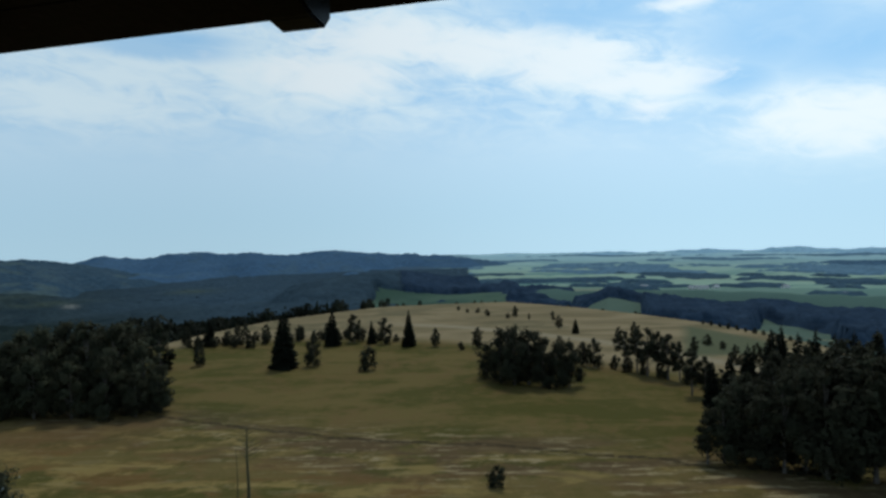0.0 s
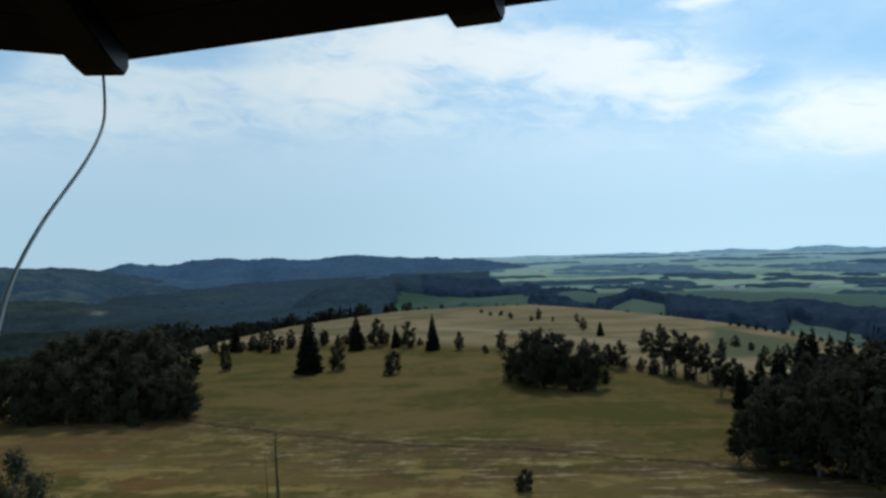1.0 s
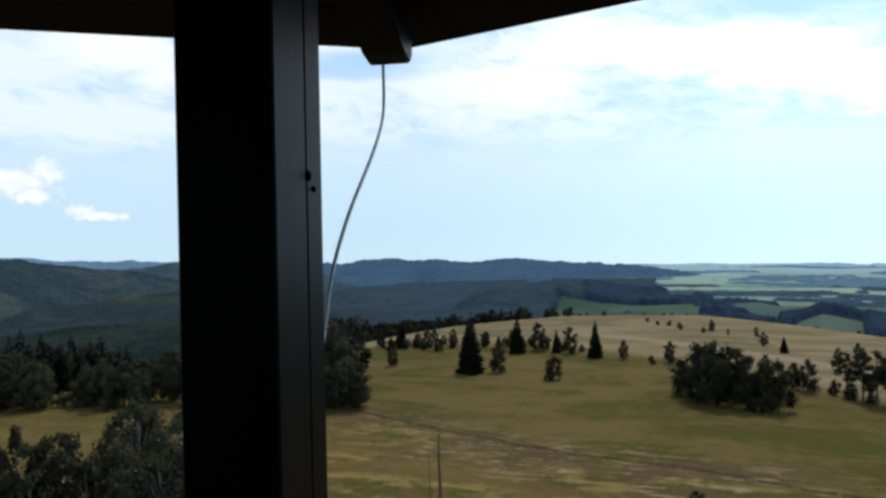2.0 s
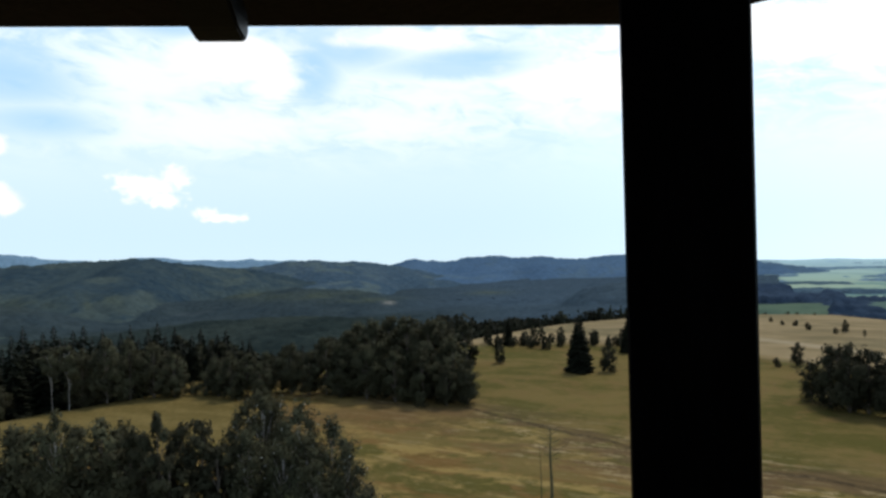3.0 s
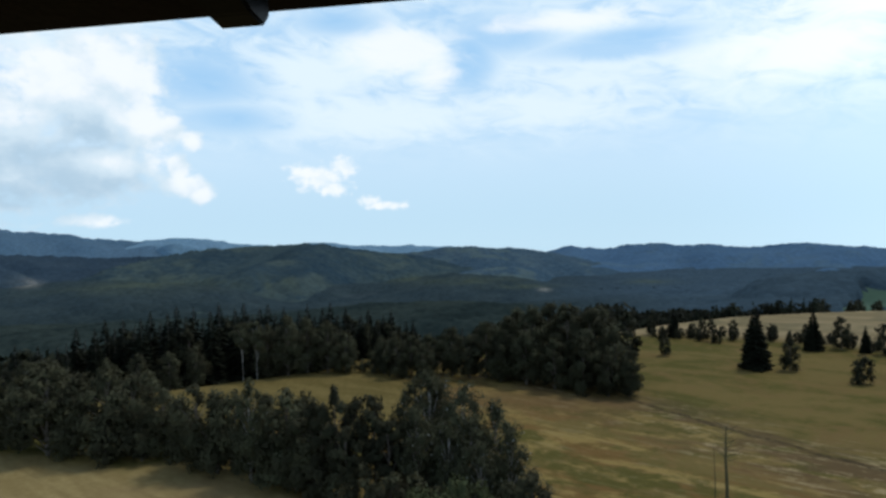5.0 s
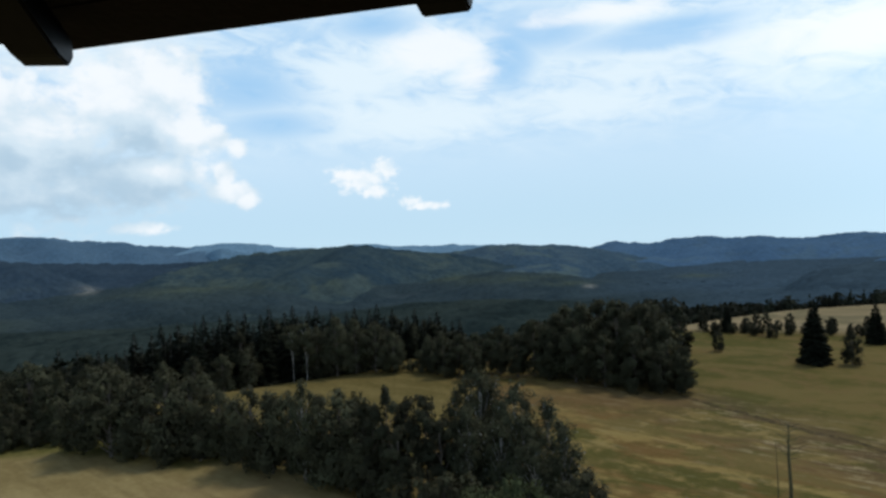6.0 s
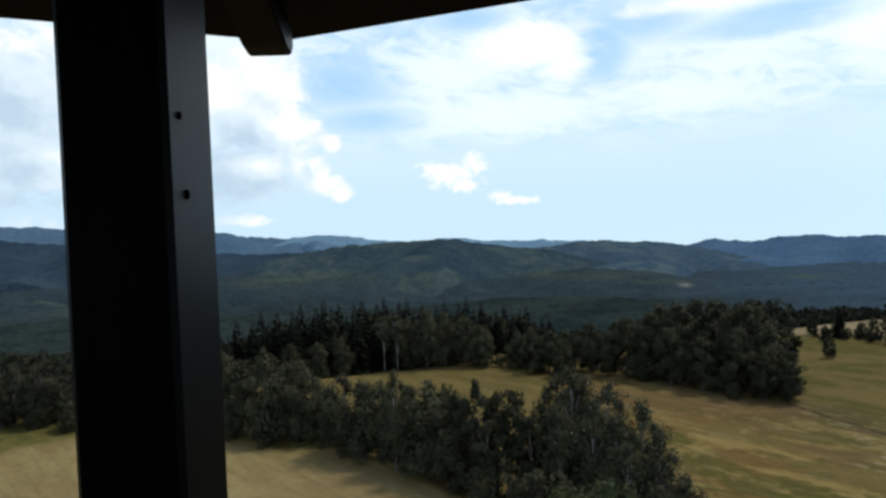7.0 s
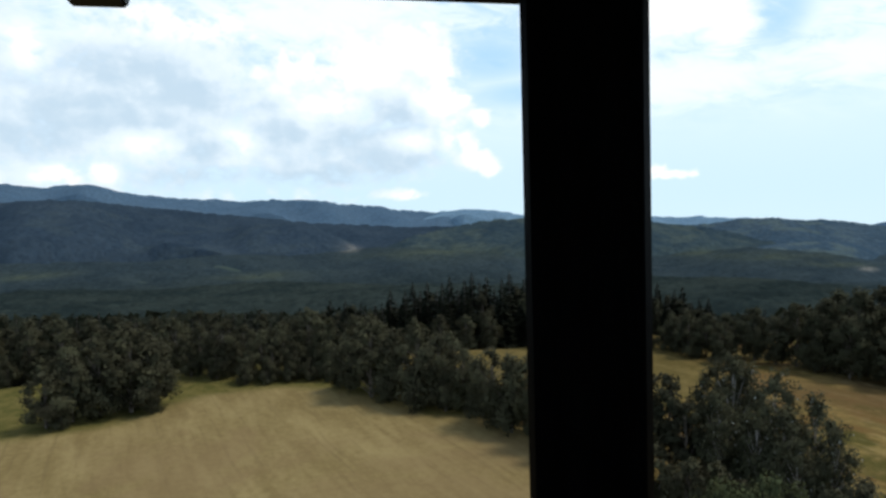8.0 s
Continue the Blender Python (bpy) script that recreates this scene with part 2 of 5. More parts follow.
BARK = material("grey_brown_bark", (0.05, 0.04, 0.03), (0.14, 0.12, 0.10), 3.0, bump=0.5, stretch=(3, 3, 0.6))
BIRCH = material("pale_birch_bark", (0.10, 0.09, 0.08), (0.34, 0.32, 0.29), 2.0, bump=0.2, stretch=(1, 1, 3))
LEAF = leafy("broad_leaves", (0.028, 0.029, 0.017), (0.046, 0.046, 0.027), 0.18)
MOSSY = material("mossy_grey_bark", (0.050, 0.044, 0.020), (0.095, 0.084, 0.040), 4.0, bump=0.4)
WEATHERED = material("weathered_dead_wood", (0.040, 0.040, 0.046), (0.105, 0.105, 0.112), 6.0, bump=0.3)
LEAF_FRESH = leafy("fresh_green_leaves", (0.044, 0.054, 0.025), (0.084, 0.098, 0.045), 0.25)
LEAF_HEDGE = leafy("grey_green_hedge_leaves", (0.048, 0.048, 0.028), (0.078, 0.077, 0.044), 0.3)
LEAF_CLUMP = leafy("dark_olive_leaves", (0.040, 0.041, 0.024), (0.064, 0.065, 0.037), 0.2)
LEAF_PALE = leafy("willow_leaves", (0.048, 0.050, 0.028), (0.076, 0.078, 0.045), 0.2, 0.012)
NEEDLE = leafy("spruce_needles", (0.009, 0.011, 0.007), (0.022, 0.025, 0.015), 0.4, lobed=False)
# lowland crowns, with the blue of haze put into their colour
WOODS_BLUE = material("hazed_blue_green_crowns", (0.018, 0.031, 0.052), (0.029, 0.046, 0.070), 0.03, bump=0.0, fine=12.0, spec=0.0)
WOODS = material("closed_tree_canopy", (0.012, 0.019, 0.019), (0.023, 0.032, 0.029), 0.012, bump=0.0, fine=14.0, spec=0.0, crisp=0.10)
blend = Graph(WOODS.node_tree)                    # haze painted in: the attribute spruce turns far canopy bluer
haze_share = blend.node("ShaderNodeAttribute")
haze_share.attribute_name = "spruce"
green_tone = WOODS.node_tree.nodes["Principled BSDF"].inputs["Base Color"].links[0].from_socket
haze_tone = blend.mix(blend.noise(blend.node("ShaderNodeTexCoord").outputs["Object"], 0.02, 5.0, 0.6), (0.026, 0.045, 0.064), (0.042, 0.064, 0.082))
blend.put(WOODS.node_tree.nodes["Principled BSDF"].inputs["Base Color"], blend.mix(haze_share.outputs["Fac"], green_tone, haze_tone))


def stands_on(m):
    """Lets the attributes young and bare show as pale young stands and bare ground."""
    g = Graph(m.node_tree)
    base = m.node_tree.nodes["Principled BSDF"].inputs["Base Color"]
    co = g.node("ShaderNodeTexCoord").outputs["Object"]
    for key, colour, lo, hi in (("young", (0.056, 0.070, 0.048), 0.36, 0.62), ("bare", (0.21, 0.205, 0.18), 0.32, 0.55)):
        share = g.node("ShaderNodeAttribute")
        share.attribute_name = key
        g.put(base, g.mix(g.math("MULTIPLY", share.outputs["Fac"], g.ramp(g.noise(co, 0.014, 4.0, 0.6, 0.4), lo, hi, 0.35, 1.0)), base.links[0].from_socket, colour))
    return m


def far_cover(name, dark, light, scale, glade=None, share=0.5):
    """Woods of a far slope, haze included in the colours, with younger stands and clearings where glade gives their
    colour.
    """
    m = material(name, dark, light, scale, rough=1.0, bump=0.0, fine=9.0, crisp=0.13, spec=0.0)
    if glade:
        g = Graph(m.node_tree)
        base = m.node_tree.nodes["Principled BSDF"].inputs["Base Color"]
        co = g.node("ShaderNodeTexCoord").outputs["Object"]
        lie = g.node("ShaderNodeMapping")
        g.put(lie.inputs["Vector"], co)
        lie.inputs["Scale"].default_value = (1.0, 1.0, 3.0)
        stands = g.math("MULTIPLY_ADD", g.noise(lie.outputs[0], 0.012, 4.0, 0.6, 0.5), 0.4, g.math("MULTIPLY", g.noise(lie.outputs[0], 0.0032, 3.0, 0.55, 0.8), 0.6))
        g.put(base, g.mix(g.ramp(stands, 0.52, 0.60, 0.0, share), base.links[0].from_socket, glade))
    return crowned(stands_on(m), 10.0, 4.0, 0.32)


crowned(stands_on(WOODS))
crowned(WOODS_BLUE, 7.0)

# ---- the lie of the land ----


def bearing(x, y):
    return np.degrees(np.arctan2(-x, y))


def spot(az, d):
    """The point of the plan at a bearing and a distance from the tower."""
    return -math.sin(radians(az)) * d, math.cos(radians(az)) * d


EDGE_AZ = [-180, -60, -45, -32, -21, -5.5, 5, 15, 22, 30, 40, 43, 45.5, 48, 55, 65, 76, 90, 110, 180]
EDGE_R = [110, 110, 120, 143, 178, 222, 215, 190, 165, 140, 122, 128, 130, 121, 117, 113, 112, 116, 118, 110]
DEEP_AZ = [-180, -40, -10, 10, 30, 55, 75, 100, 180]
DEEP = [70, 72, 70, 72, 95, 100, 85, 72, 70]
# ridges of the middle distance: distance, front slope, back slope, bearings, heights in degrees
MIDDLE = [
    (900, 0.13, 0.20, [-18, -10.4, -3.6, -0.6, 4.3, 9.2, 13, 17], [-6.6, -5.4, -4.7, -4.3, -3.7, -4.0, -4.8, -7.5]),
    (600, 0.06, 0.09, [-40, -34, -29, -26, -22.4, -19, -16, -14, -12.5, -11], [-8, -7.4, -6.9, -6.7, -7.1, -6.7, -6.1, -5.75, -6.2, -7.4]),
    (1500, 0.11, 0.10, [18, 25, 29.4, 38, 45, 50, 58], [-7.4, -5.6, -4.7, -3.7, -4.2, -5, -6.4]),
    (1400, 0.06, 0.10, [52, 58, 63, 67, 72, 80, 88, 97, 120], [-6, -4.4, -3.7, -3.3, -3.3, -3.7, -3.6, -3.2, -3.2]),
]


def waves(x, y, size, seed):
    """Smooth, cheap undulation between about -1 and 1."""
    rng = np.random.RandomState(seed)
    out = 0
    for k in range(6):
        a, f, p = rng.uniform(0, 6.28), rng.uniform(0.6, 1.7) / size, rng.uniform(0, 6.28)
        out = out + np.sin((x * np.cos(a) + y * np.sin(a)) * f * 6.28 + p)
    return out / 3.2


# young stands and bare ground on the far slopes: bearing, height, half width, half height in degrees
YOUNG = [(62, -3.6, 6.5, 0.55), (56.5, -3.5, 4.0, 0.40), (77.6, -5.0, 4.0, 0.35), (95.5, -3.9, 3.0, 0.30), (41.7, -3.9, 3.0, 0.30), (36.5, -4.2, 4.5, 0.35), (53, -3.8, 3.0, 0.30), (21, -4.5, 1.8, 0.25), (32, -4.8, 3.0, 0.20)]
BARE = [(70.9, -3.0, 0.7, 0.22), (29.8, -5.1, 0.45, 0.13)]


def add_stands(me, x, y, z):
    az, el = bearing(x, y), np.degrees(np.arctan2(z - EYE, np.hypot(x, y)))
    for key, spots, most in (("young", YOUNG, 0.65), ("bare", BARE, 0.75)):
        share = np.zeros_like(az)
        for a, e, w, h in spots:
            share = np.maximum(share, np.exp(-((az - a) / w) ** 2 - ((el - e) / h) ** 2))
        me.attributes.new(key, "FLOAT", "POINT").data.foreach_set("value", (most * share).reshape(-1).astype(np.float32))


def ground_z(x, y):
    x, y = np.asarray(x, float), np.asarray(y, float)
    r, az = np.hypot(x, y), bearing(x, y)
    over = np.maximum(r - np.interp(az, EDGE_AZ, EDGE_R), 0.0)
    z = -np.interp(az, DEEP_AZ, DEEP) * (1 - np.exp(-over / 330.0))
    z = z - np.interp(r, [900, 1600, 2400, 4900], [0, 44, 68, 86])
    for d, front, behind, azs, els in MIDDLE:
        dd = d * (1 + 0.07 * np.sin(az * 0.21 + d))
        top = EYE + dd * np.tan(np.radians(np.interp(az, azs, els)))
        gap = r - dd
        z = np.maximum(z, top - np.where(gap > 0, gap * behind, -gap * front) - 6 + 6 * np.exp(-(gap / 120) ** 2))
    far = np.clip((r - 350) / 500, 0, 1)
    return z + far * 5 * waves(x, y, 420, 5) + np.clip(over / 60, 0, 1) * 1.2 * waves(x, y, 70, 8)


def woods(x, y):
    """How much forest covers the land, 0 to 1."""
    x, y = np.asarray(x, float), np.asarray(y, float)
    r, az = np.hypot(x, y), bearing(x, y)
    w = 0.85 + 0.5 * waves(x, y, 330, 21) + 0.25 * waves(x, y, 110, 22)
    edge = np.interp(az, EDGE_AZ, EDGE_R)
    w = np.where((az > 9) & (r < 900), 1.0, w)                                   # the forest below the meadow
    # lowland: copses, then the wooded belt behind the knoll
    w = np.where(az < 6.5, -0.35 + 0.9 * waves(x, y, 150, 31) + 0.3 * waves(x, y, 50, 33), w)
    w = np.where((az < 9) & (r < 560), -0.6, w)
    start = np.interp(az, [-40, -31.5, -30.5, -25.6, -25.0, -17.4, -16.6, -11.6, -11.0], [330, 330, 470, 530, 340, 340, 600, 600, 705])
    w = np.where((az < -11) & (az > -45), np.minimum(r - start, 720 - r) / 30 + 0.25 * waves(x, y, 50, 41), w)
    rim = az + 1.1 * waves(x, y, 130, 62) + (r - 800) / 160.0
    w = np.where((az > -5.5) & (rim < 6.5) & (r > 400) & (r < 850), -0.5 + 0.6 * waves(x, y, 45, 61), w)       # green hill
    w = np.where((az > -3) & (az < 14) & (r > 855) & (r < 1000), 1.0, w)
    w = np.where((rim > 6.5) & (az < 9) & (r > 300) & (r < 1000), 1.0, w)
    return np.where(r < edge + 4, -1.0, w)


# woods of the plain: bearing, distance, half width in degrees, half depth in metres
GROVES = [(-16.5, 2600, 3.6, 310), (-20.5, 2200, 3.0, 150), (-10.6, 2900, 2.0, 190), (-22.5, 3600, 5.5, 75), (-31, 2800, 4.6, 240), (-8, 1850, 4.6, 75), (-27, 2000, 2.5, 70),
          (-13, 1700, 2.0, 60), (-5, 3500, 4.0, 80), (-17, 1500, 3.0, 55), (-24, 1450, 3.5, 50), (-34, 1900, 4.0, 90), (-14, 4200, 7.0, 65), (-30, 4100, 6.0, 80), (-3.5, 2250, 2.2, 70)]


strips = np.random.RandomState(63)
GROVES += [(strips.uniform(-36, -1), 1250 * 3.2 ** strips.uniform(0, 1), strips.uniform(0.5, 2.4), strips.uniform(18, 42)) for _ in range(40)]


def grove(x, y):
    r, az = np.hypot(x, y), bearing(x, y)
    ragged = 0.45 * waves(x, y, 300, 91) + 0.30 * waves(x, y, 110, 92)
    out = np.zeros_like(r)
    for ga, gr, da, dr in GROVES:
        out = np.maximum(out, np.clip((1 - np.sqrt(((az - ga) / da) ** 2 + ((r - gr) / dr) ** 2) + ragged) * 3, 0, 1))
    return out


# the sheet of ground: fine where the meadow and the valley are in view, coarse behind
fine_az = np.concatenate([np.arange(-48, 10, 0.25), np.arange(10, 112, 0.5)])
azs_all = np.concatenate([fine_az, np.arange(112, 312, 5.0)])
radii = np.concatenate([np.arange(0.5, 40, 6.0), np.arange(40, 260, 2.2), 260 * (4900 / 260) ** (np.arange(0, 96) / 95.0)])
AA, RR = np.meshgrid(np.radians(azs_all), radii)
GX, GY = -np.sin(AA) * RR, np.cos(AA) * RR
GZ = ground_z(GX, GY)
n_r, n_a = GX.shape
idx = np.arange(n_r * n_a).reshape(n_r, n_a)
nxt = np.roll(idx, -1, axis=1)
quads = np.stack([idx[:-1], idx[1:], nxt[1:], nxt[:-1]], -1).reshape(-1, 4)


def mesh_of(name, verts, faces, mat, smooth=False, normals=None):
    me = bpy.data.meshes.new(name)
    me.from_pydata([tuple(v) for v in np.asarray(verts).tolist()], [], [tuple(f) for f in np.asarray(faces).tolist()])
    me.materials.append(mat)
    if smooth:
        me.polygons.foreach_set("use_smooth", [True] * len(me.polygons))
    if normals is not None:
        me.normals_split_custom_set_from_vertices(normals.tolist())
    return me


def inside_crop(x, y):
    """The stubble field on the west side: 1 inside, 0 outside, soft at the rim."""
    az, r = bearing(x, y), np.hypot(x, y)
    rim = np.interp(az, [30, 40, 47, 50.4, 53.2, 56.5, 59.6, 64, 67.6, 71.6, 76.4, 81, 84.3, 87.6, 92, 96.5, 120, 130], [0, 42, 56.2, 62.9, 67.7, 72.4, 77.2, 79.0, 84.4, 92, 96.8, 94.9, 93.0, 89.0, 88.6, 88.1, 86, 0])
    return np.clip((rim - r + 1.2 * waves(x, y, 12, 3)) / 2.0 + 0.5, 0, 1)


MEADOW = bpy.data.materials.new("dry_meadow")
MEADOW.use_nodes = True
gm = Graph(MEADOW.node_tree)
pos = gm.node("ShaderNodeTexCoord").outputs["Object"]


def attr(name):
    a = gm.node("ShaderNodeAttribute")
    a.attribute_name = name
    return a.outputs["Fac"]


# mown swaths run along the old track, from north-west to south-east
turned = gm.node("ShaderNodeMapping")
gm.put(turned.inputs["Vector"], pos)
turned.inputs["Rotation"].default_value = (0, 0, radians(26))
turned.inputs["Scale"].default_value = (0.08, 0.36, 1)
swath = gm.noise(turned.outputs[0], 1.0, 5.0, 0.6, 0.3)
patch = gm.noise(pos, 0.035, 5.0, 0.62, 0.6)
break_up = gm.noise(pos, 0.12, 4.0, 0.6, 0.5)
tuft = gm.noise(pos, 1.1, 6.0, 0.7)
lie = gm.node("ShaderNodeMapping")              # patches drawn out along the mowing
gm.put(lie.inputs["Vector"], pos)
lie.inputs["Rotation"].default_value, lie.inputs["Scale"].default_value = (0, 0, radians(26)), (0.045, 0.11, 1)
green_patch = gm.noise(lie.outputs[0], 1.0, 5.0, 0.58, 0.7)
rust_patch = gm.noise(lie.outputs[0], 1.7, 5.0, 0.6, 0.5)
gold_patch = gm.noise(lie.outputs[0], 2.6, 5.0, 0.6, 0.4)
mottle = gm.noise(pos, 0.11, 6.0, 0.66, 0.9)
clods = gm.noise(pos, 0.42, 5.0, 0.65, 0.4)
grain = gm.math("MULTIPLY_ADD", tuft, 0.3, gm.math("MULTIPLY", clods, 0.7))
grass = gm.mix(gm.ramp(gm.math("MULTIPLY_ADD", grain, 0.35, gm.math("MULTIPLY", green_patch, 0.65)), 0.42, 0.56), (0.066, 0.059, 0.016), (0.112, 0.084, 0.029))
grass = gm.mix(gm.ramp(gm.math("MULTIPLY_ADD", grain, 0.4, gm.math("MULTIPLY", mottle, 0.6)), 0.50, 0.60, 0.0, 0.7), grass, (0.112, 0.075, 0.029))
across = attr("across")
near_side = gm.ramp(across, 6.0, -6.0)
grass = gm.mix(gm.math("MULTIPLY", near_side, gm.ramp(gm.math("MULTIPLY_ADD", grain, 0.3, gm.math("MULTIPLY", rust_patch, 0.7)), 0.475, 0.575, 0.0, 0.75)), grass, (0.120, 0.068, 0.024))
grass = gm.mix(gm.math("MULTIPLY", near_side, gm.ramp(gm.math("MULTIPLY_ADD", grain, 0.35, gm.math("MULTIPLY", gold_patch, 0.65)), 0.49, 0.59, 0.0, 0.8)), grass, (0.200, 0.145, 0.050))
dash_map = gm.node("ShaderNodeMapping")
gm.put(dash_map.inputs["Vector"], pos)
dash_map.inputs["Rotation"].default_value, dash_map.inputs["Scale"].default_value = (0, 0, radians(26)), (0.19, 0.95, 1)
dash = gm.noise(dash_map.outputs[0], 1.0, 5.0, 0.6, 0.2)
wander = gm.math("MULTIPLY_ADD", gm.math("SUBTRACT", break_up, 0.5), 5.0, across)
beside = gm.ramp(gm.math("ABSOLUTE", gm.math("ADD", across, 3.0)), 13.0, 3.0)
pale_dash = gm.math("MULTIPLY", gm.ramp(gm.math("MULTIPLY_ADD", dash, 0.7, gm.math("MULTIPLY", tuft, 0.3)), 0.51, 0.60), gm.ramp(break_up, 0.38, 0.56, 0.1, 1.0))
meadow_side = gm.math("MULTIPLY", pale_dash, gm.math("MULTIPLY_ADD", beside, 0.75, gm.math("MULTIPLY_ADD", near_side, 0.25, 0.02)))
grass = gm.mix(gm.math("MULTIPLY", gm.math("MULTIPLY", beside, attr("track")), gm.ramp(rust_patch, 0.44, 0.58, 0.1, 0.75)), grass, (0.074, 0.052, 0.028))
grass = gm.mix(gm.math("MULTIPLY", meadow_side, attr("track")), grass, (0.220, 0.172, 0.090))
ruts = gm.math("MAXIMUM", gm.ramp(gm.math("ABSOLUTE", wander), 0.75, 0.25), gm.ramp(gm.math("ABSOLUTE", gm.math("SUBTRACT", wander, 2.0)), 0.5, 0.2, 0.0, 0.4))
ruts = gm.math("MULTIPLY", gm.math("MULTIPLY", ruts, attr("track")), gm.ramp(tuft, 0.40, 0.58, 0.15, 0.95))
grass = gm.mix(ruts, grass, (0.034, 0.026, 0.014))
grass = gm.mix(attr("rust"), grass, gm.mix(tuft, (0.085, 0.052, 0.022), (0.125, 0.085, 0.038)))
knoll = gm.mix(gm.ramp(gm.noise(turned.outputs[0], 0.35, 5.0, 0.6, 0.6), 0.38, 0.62), (0.142, 0.111, 0.058), (0.210, 0.162, 0.090))
knoll = gm.mix(gm.ramp(patch, 0.50, 0.62, 0.0, 0.6), knoll, (0.090, 0.080, 0.042))
knoll = gm.mix(attr("lane"), knoll, (0.24, 0.20, 0.13))
knoll = gm.mix(attr("plot"), knoll, gm.mix(patch, (0.066, 0.076, 0.040), (0.098, 0.100, 0.056)))
grass = gm.mix(attr("knoll"), grass, knoll)
straw = gm.mix(gm.ramp(gm.math("MULTIPLY_ADD", tuft, 0.5, gm.math("MULTIPLY", swath, 0.5)), 0.38, 0.62), (0.080, 0.062, 0.020), (0.128, 0.098, 0.036))
grass = gm.mix(attr("straw"), grass, straw)
grass = gm.mix(attr("verge"), grass, gm.mix(gm.ramp(grain, 0.42, 0.58), (0.066, 0.064, 0.018), (0.110, 0.094, 0.030)))
stubble = gm.mix(gm.ramp(gm.math("MULTIPLY_ADD", tuft, 0.4, gm.math("MULTIPLY", swath, 0.6)), 0.36, 0.64), (0.150, 0.112, 0.046), (0.225, 0.175, 0.078))
rows_map = gm.node("ShaderNodeMapping")
gm.put(rows_map.inputs["Vector"], pos)
rows_map.inputs["Rotation"].default_value, rows_map.inputs["Scale"].default_value = (0, 0, radians(6)), (0.07, 1.3, 1)
drill = gm.noise(rows_map.outputs[0], 1.0, 3.0, 0.5)
stubble = gm.mix(gm.ramp(drill, 0.54, 0.70, 0.0, 0.3), stubble, (0.105, 0.076, 0.034))
stubble = gm.mix(gm.ramp(patch, 0.50, 0.64, 0.0, 0.5), stubble, (0.165, 0.115, 0.056))
grass = gm.mix(attr("crop"), grass, stubble)
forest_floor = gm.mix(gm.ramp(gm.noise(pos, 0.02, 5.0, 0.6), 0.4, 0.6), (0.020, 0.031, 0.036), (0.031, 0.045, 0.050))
cell = gm.node("ShaderNodeTexVoronoi")
plots = gm.node("ShaderNodeMapping")
gm.put(plots.inputs["Vector"], pos)
plots.inputs["Rotation"].default_value, plots.inputs["Scale"].default_value = (0, 0, 0.5), (0.0022, 0.0042, 0.0)
gm.put(cell.inputs["Vector"], plots.outputs[0])
cell.inputs["Scale"].default_value = 1.0
plot_tone = gm.node("ShaderNodeSeparateColor")
gm.put(plot_tone.inputs[0], cell.outputs["Color"])
green_land = gm.mix(plot_tone.outputs[0], (0.040, 0.068, 0.056), (0.078, 0.110, 0.082))
farmland = gm.mix(gm.ramp(plot_tone.outputs[1], 0.62, 0.72), green_land, (0.17, 0.16, 0.09))
glade = gm.mix(gm.ramp(gm.noise(pos, 0.006, 4.0, 0.6), 0.35, 0.65), (0.026, 0.042, 0.038), (0.042, 0.060, 0.046))
farmland = gm.mix(attr("lowland"), glade, farmland)
# fields of the plain take on painted haze as they recede
farmland = gm.mix(gm.math("MULTIPLY", attr("plain_haze"), 0.75), farmland, gm.mix(plot_tone.outputs[0], (0.10, 0.19, 0.17), (0.26, 0.36, 0.27)))
# haze put into the colour: fields far out fade to pale blue
haze_distance = gm.node("ShaderNodeVectorMath")
haze_distance.operation = "LENGTH"
gm.put(haze_distance.inputs[0], pos)
farmland = gm.mix(gm.math("MULTIPLY", gm.ramp(haze_distance.outputs["Value"], 2000.0, 4700.0), attr("plain_haze")), farmland, (0.25, 0.37, 0.40))
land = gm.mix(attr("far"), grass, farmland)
# the same painted haze on the plain's woodland floor
forest_floor = gm.mix(attr("plain_haze"), forest_floor, (0.055, 0.100, 0.130))
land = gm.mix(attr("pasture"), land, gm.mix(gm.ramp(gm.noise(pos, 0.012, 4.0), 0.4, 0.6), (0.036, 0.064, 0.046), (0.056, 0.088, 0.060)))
# far valley floor: haze blue mixed into the ground colour
hazy_vale = gm.mix(gm.ramp(gm.noise(pos, 0.004, 5.0, 0.6, 0.5), 0.40, 0.62), (0.036, 0.064, 0.096), (0.046, 0.078, 0.112))
forest_floor = gm.mix(attr("hazy_vale"), forest_floor, hazy_vale)
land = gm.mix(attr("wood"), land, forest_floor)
# groves carry haze blue in their colour, paler farther out
land = gm.mix(gm.math("MULTIPLY", attr("grove"), 0.9), land, gm.mix(attr("plain_haze"), (0.030, 0.054, 0.084), (0.052, 0.100, 0.155)))
land = gm.mix(gm.math("MULTIPLY", attr("bare"), gm.ramp(gm.noise(pos, 0.03, 4.0), 0.35, 0.6, 0.2, 0.8)), land, (0.17, 0.165, 0.145))
pb = MEADOW.node_tree.nodes["Principled BSDF"]
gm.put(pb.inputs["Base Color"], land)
pb.inputs["Roughness"].default_value = 0.95
pb.inputs["Specular IOR Level"].default_value = 0.02
bm_ = gm.node("ShaderNodeBump")
bm_.inputs["Strength"].default_value, bm_.inputs["Distance"].default_value = 0.6, 0.25
gm.put(bm_.inputs["Height"], tuft)
gm.put(pb.inputs["Normal"], bm_.outputs[0])

